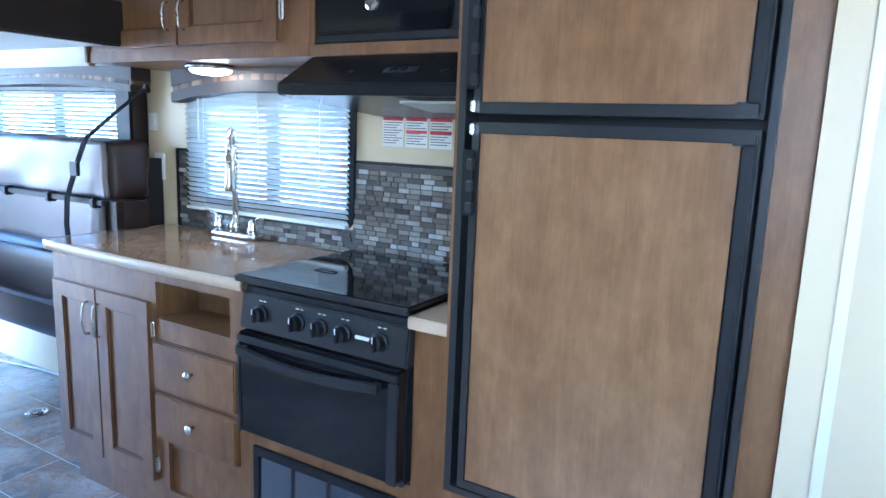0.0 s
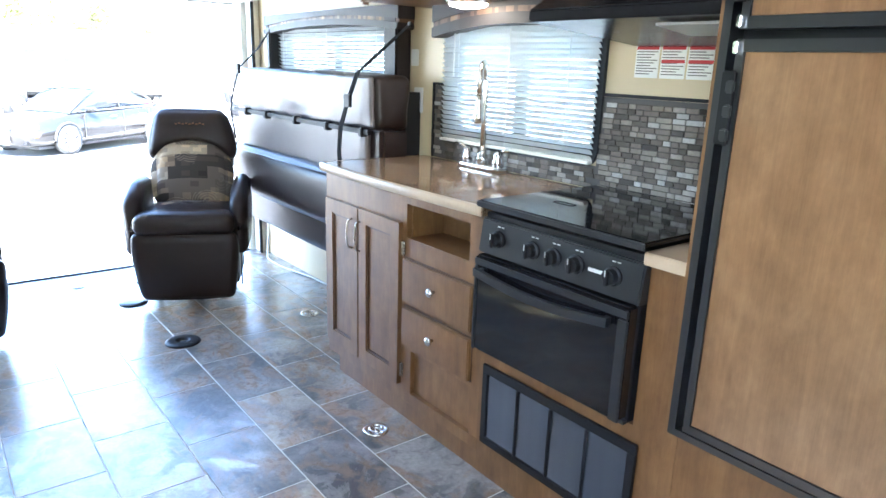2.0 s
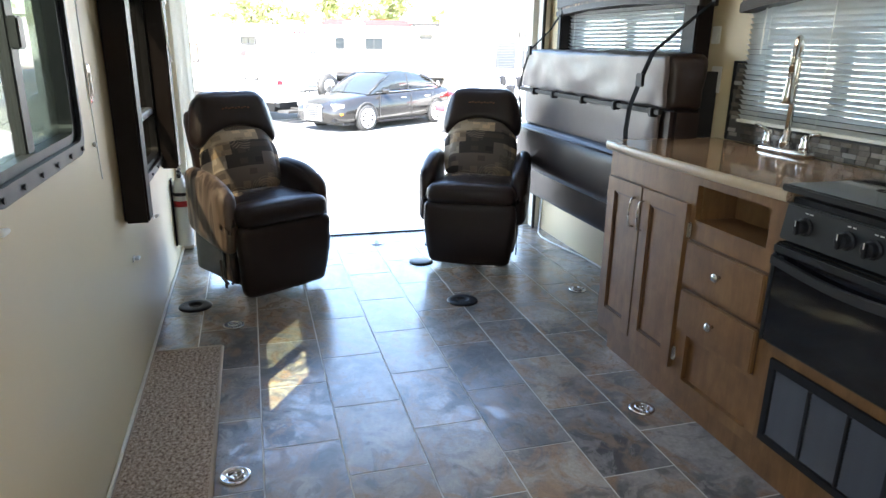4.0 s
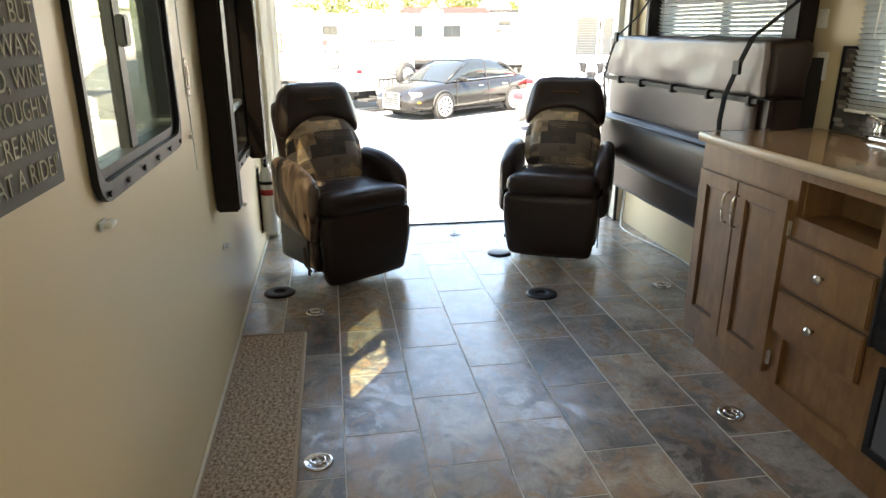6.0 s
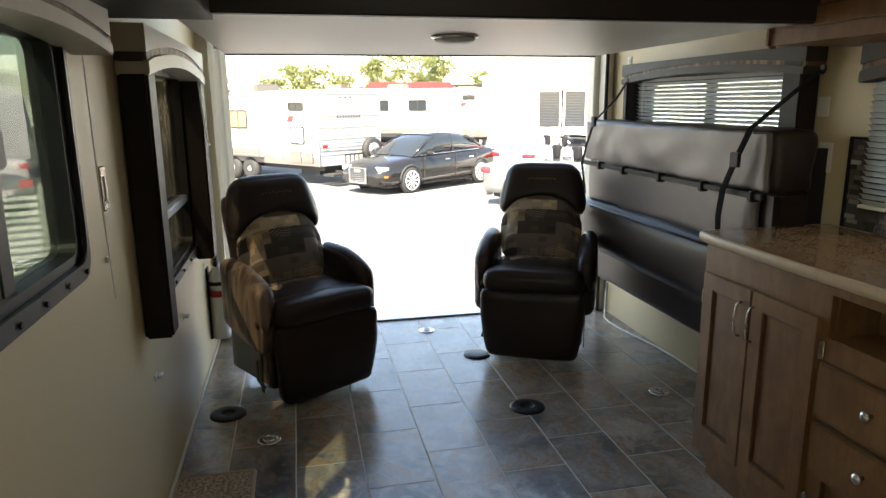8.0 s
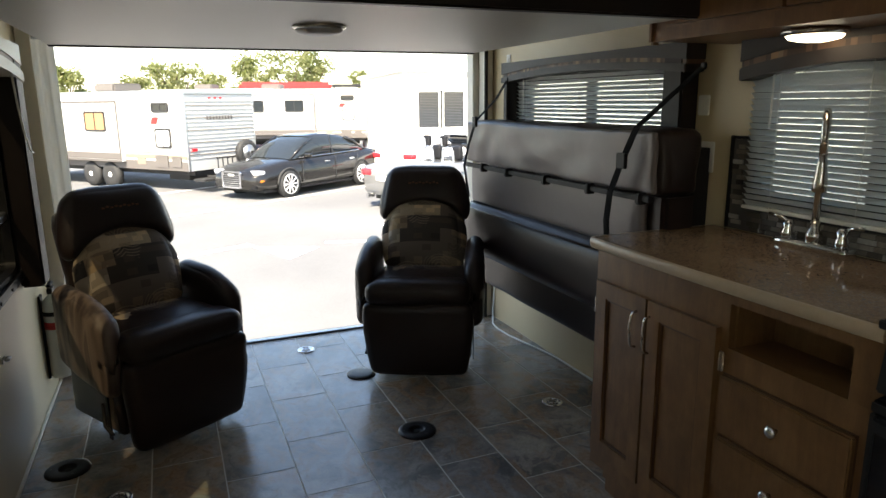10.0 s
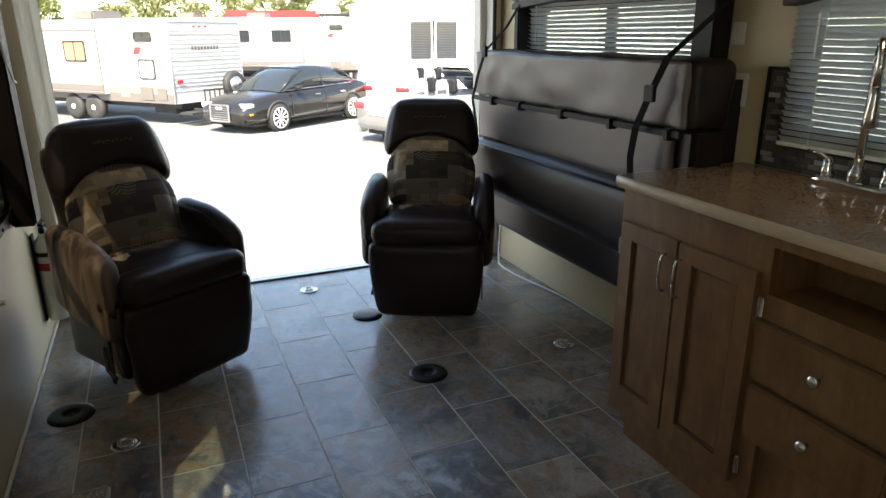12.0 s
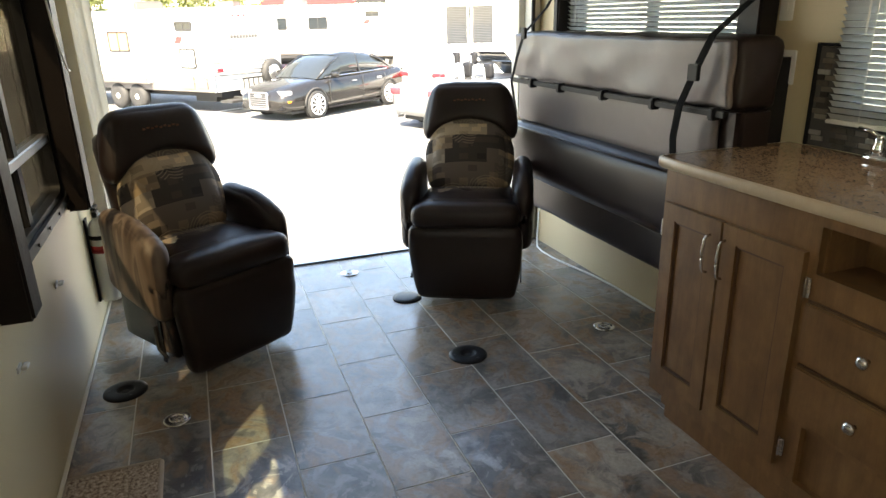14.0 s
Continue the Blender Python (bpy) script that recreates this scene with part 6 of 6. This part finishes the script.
part("cab", box(bmesh.new(), -2.6, 2.6, -1.1, 1.1, 1.0, 3.45, 0.15), RED, truck)
part("rack", boxes((2.7, 7.5, -1.1, 1.1, 3.2, 3.32), (2.7, 2.8, -1.1, -1.0, 0.9, 3.2), (7.4, 7.5, -1.1, -1.0, 0.9, 3.2), (2.7, 7.5, -1.1, 1.1, 0.8, 0.95)), RUBBER, truck)
for x in (-1.8, 1.6, 6.2):
    for s in (-1.0, 1.0):
        part("wheel", lathe(bmesh.new(), [(0.25, -0.12), (0.5, -0.11), (0.5, 0.11), (0.25, 0.12)], (x, s, 0.5), 22, "y"), RUBBER, truck)

# the white office building
bl = thing("building", "white single-storey stucco office with a double window", "building", pose(-20.3, 8.9, GROUND, 0, 0, 84))
L0 = 22.0
part("wall", boxes(*wall_rows(0.0, L0, 0.0, 3.35, -0.2, 0.0, [(0.55, 2.45, 1.25, 2.68)]), (0.0, 0.2, 0.0, 9.0, 0.0, 3.35), (L0 - 0.2, L0, 0.0, 9.0, 0.0, 3.35), (0.2, L0 - 0.2, 8.8, 9.0, 0.0, 3.35)), STUCCO, bl)
part("roof", boxes((-0.15, L0 + 0.15, -0.35, 9.15, 3.352, 3.5)), STUCCO, bl, "flat white roof edge")
part("sill", box(bmesh.new(), 0.50, 2.50, -0.26, -0.201, 1.18, 1.245, 0.01), STUCCO, bl)
for a, b in ((0.57, 1.44), (1.56, 2.43)):
    w = part("window", ring(bmesh.new(), [(a - 0.02, 1.25), (b + 0.02, 1.25), (b + 0.02, 2.68), (a - 0.02, 2.68)], [(a + 0.04, 1.31), (b - 0.04, 1.31), (b - 0.04, 2.62), (a + 0.04, 2.62)], -0.16, -0.08), WHITE, bl, "white-framed window")
    part("pane", boxes((a + 0.035, b - 0.035, -0.125, -0.118, 1.305, 2.625)), CAR_GLASS, w)
    for k in range(22):
        part("slat", boxes((a + 0.05, b - 0.05, -0.134, -0.128, 1.33 + 0.058 * k, 1.352 + 0.058 * k)), LOUVRE, w)


def tree(label, x, y, h, spread, seed):
    rng = random.Random(seed)
    t = thing("tree", label, "tree", pose(x, y, GROUND), "trees beyond the lot")
    bm = bmesh.new()
    trunk_top = h * 0.5
    rod(bm, (0, 0, 0), (0.1, 0.05, trunk_top), 0.16 + 0.02 * h, 0.10, 10)
    tips = []
    for k in range(9):
        a, u = rng.uniform(0, 2 * math.pi), rng.uniform(0.3, 1.0)
        tip = Vector((spread * u * math.cos(a), spread * u * math.sin(a), h * rng.uniform(0.6, 0.98) - 0.25 * u * h * 0.3))
        rod(bm, (0.08, 0.04, trunk_top * rng.uniform(0.7, 1.0)), tip, 0.09, 0.02, 6)
        tips.append(tip)
    part("trunk", bm, BARK, t, "trunk and limbs")
    verts, faces = [], []
    for tip in tips + [Vector((0, 0, h * 0.85))]:
        r = spread * rng.uniform(0.32, 0.55)
        for _ in range(120):
            d = Vector((rng.gauss(0, 1), rng.gauss(0, 1), rng.gauss(0, 0.75)))
            p = tip + d.normalized() * r * rng.random() ** 0.4
            u = Vector((rng.gauss(0, 1), rng.gauss(0, 1), rng.gauss(0, 1))).normalized()
            w = u.orthogonal().normalized()
            s = rng.uniform(0.10, 0.22)
            i = len(verts)
            verts += [p - u * s, p - w * s * 0.5, p + u * s, p + w * s * 0.5]
            faces.append((i, i + 1, i + 2, i + 3))
    me = bpy.data.meshes.new("crown")
    me.from_pydata([tuple(q) for q in verts], [], faces)
    me.materials.append(LEAF)
    crown = new("crown", me)
    crown.parent = t
    tagged(crown, "loose leafy crown with gaps")


for k, (x, y, h, s) in enumerate(((-50, -5.5, 6.2, 1.5), (-52, -0.6, 5.6, 1.6), (-48, 1.6, 6.6, 2.0), (-50, 4.0, 5.8, 1.8), (-52, 6.4, 7.2, 2.2), (-50, 9.6, 8.2, 1.9), (-52, 12.2, 8.6, 2.0), (-56, 17.5, 6.6, 1.5), (-56, 19.8, 6.4, 1.4), (-58, 22.5, 6.6, 1.6), (-55, -10.5, 7.6, 1.8))):
    tree("distant broadleaf tree beyond the trailers", x, y, h * 0.8, s * 0.9, 40 + k)
solid("backdrop", boxes((-78, -77, -60, 80, GROUND, GROUND + 3.4)), STUCCO, "low pale buildings on the horizon", "backdrop", kind="structure")

# ---- backsplash: separate small stones ----
BACK = [(2.03, 2.112, 0.918, 1.238), (2.112, 2.972, 0.918, 0.998), (2.972, 3.733, 0.918, 1.238)]
bs = solid("backsplash", boxes(*[(a, b, W - 0.006, W - 0.001, c, d) for a, b, c, d in BACK]), GROUT_DARK, "grey and brown stone mosaic backsplash in rows", "backsplash", kind="structure")
part("edge_trim", boxes((2.015, 2.03, W - 0.012, W - 0.001, 0.918, 1.25), (2.03, 2.112, W - 0.012, W - 0.001, 1.239, 1.25), (2.972, 3.733, W - 0.012, W - 0.001, 1.239, 1.25), bevel=0.002), BLACK, bs, "dark edging strip")
ROW = 0.0178
sizes = {}
for key in (0.030, 0.046, 0.060):
    sizes[key] = mesh_of("stone", box(bmesh.new(), -key / 2 + 0.0012, key / 2 - 0.0012, -0.0045, 0, -ROW / 2 + 0.0011, ROW / 2 - 0.0011, 0.0014, 1), STONE)
count = 0
rest = bmesh.new()
for a, b, c, d in (BACK[2], BACK[1], BACK[0]):
    for j in range(int((d - c) / ROW)):
        x = a + 0.002 + random.choice((0.0, 0.012, 0.022))
        while True:
            key = random.choice((0.030, 0.046, 0.046, 0.060))
            if x + key > b:
                break
            z, dy = c + ROW * (j + 0.5) + 0.001, random.uniform(0.0, 0.0012)
            if count < 300:
                s = new("stone", sizes[key])
                s.parent = bs
                s.location = (x + key / 2, W - 0.006 - dy, z)
            else:
                box(rest, x + 0.0012, x + key - 0.0012, W - 0.0105 - dy, W - 0.006, z - ROW / 2 + 0.0011, z + ROW / 2 - 0.0011)
            count += 1
            x += key
tagged(part("stones", rest, STONE, bs), kind="stuff")

# ---- floor tiles: half-staggered rows along the trailer ----
TX, TY, X0, Y0 = 0.4175, 0.2575, 0.848, 0.4475
whole = mesh_of("tile", box(bmesh.new(), -TX / 2 + 0.0024, TX / 2 - 0.0024, -TY / 2 + 0.0024, TY / 2 - 0.0024, -0.003, 0.001, 0.0008, 1), TILE)
for r in range(-2, 8):
    y = Y0 + TY * (r + 0.5)
    ya, yb = max(0.0, y - TY / 2), min(W, y + TY / 2)
    if yb - ya < 0.02:
        continue
    shift = 0.0 if r % 2 == 0 else TX / 2
    for k in range(-4, 13):
        xa, xb = X0 + shift + TX * k, X0 + shift + TX * (k + 1)
        xa, xb = max(0.008, xa), min(LEN, xb)
        if xb - xa < 0.02:
            continue
        full = xb - xa > TX - 0.001 and yb - ya > TY - 0.001
        me = whole if full else mesh_of("tile", box(bmesh.new(), -(xb - xa) / 2 + 0.0024, (xb - xa) / 2 - 0.0024, -(yb - ya) / 2 + 0.0024, (yb - ya) / 2 - 0.0024, -0.003, 0.001, 0.0008, 1), TILE)
        t = new("tile", me)
        t.parent = floor
        t.location = ((xa + xb) / 2, (ya + yb) / 2, 0)
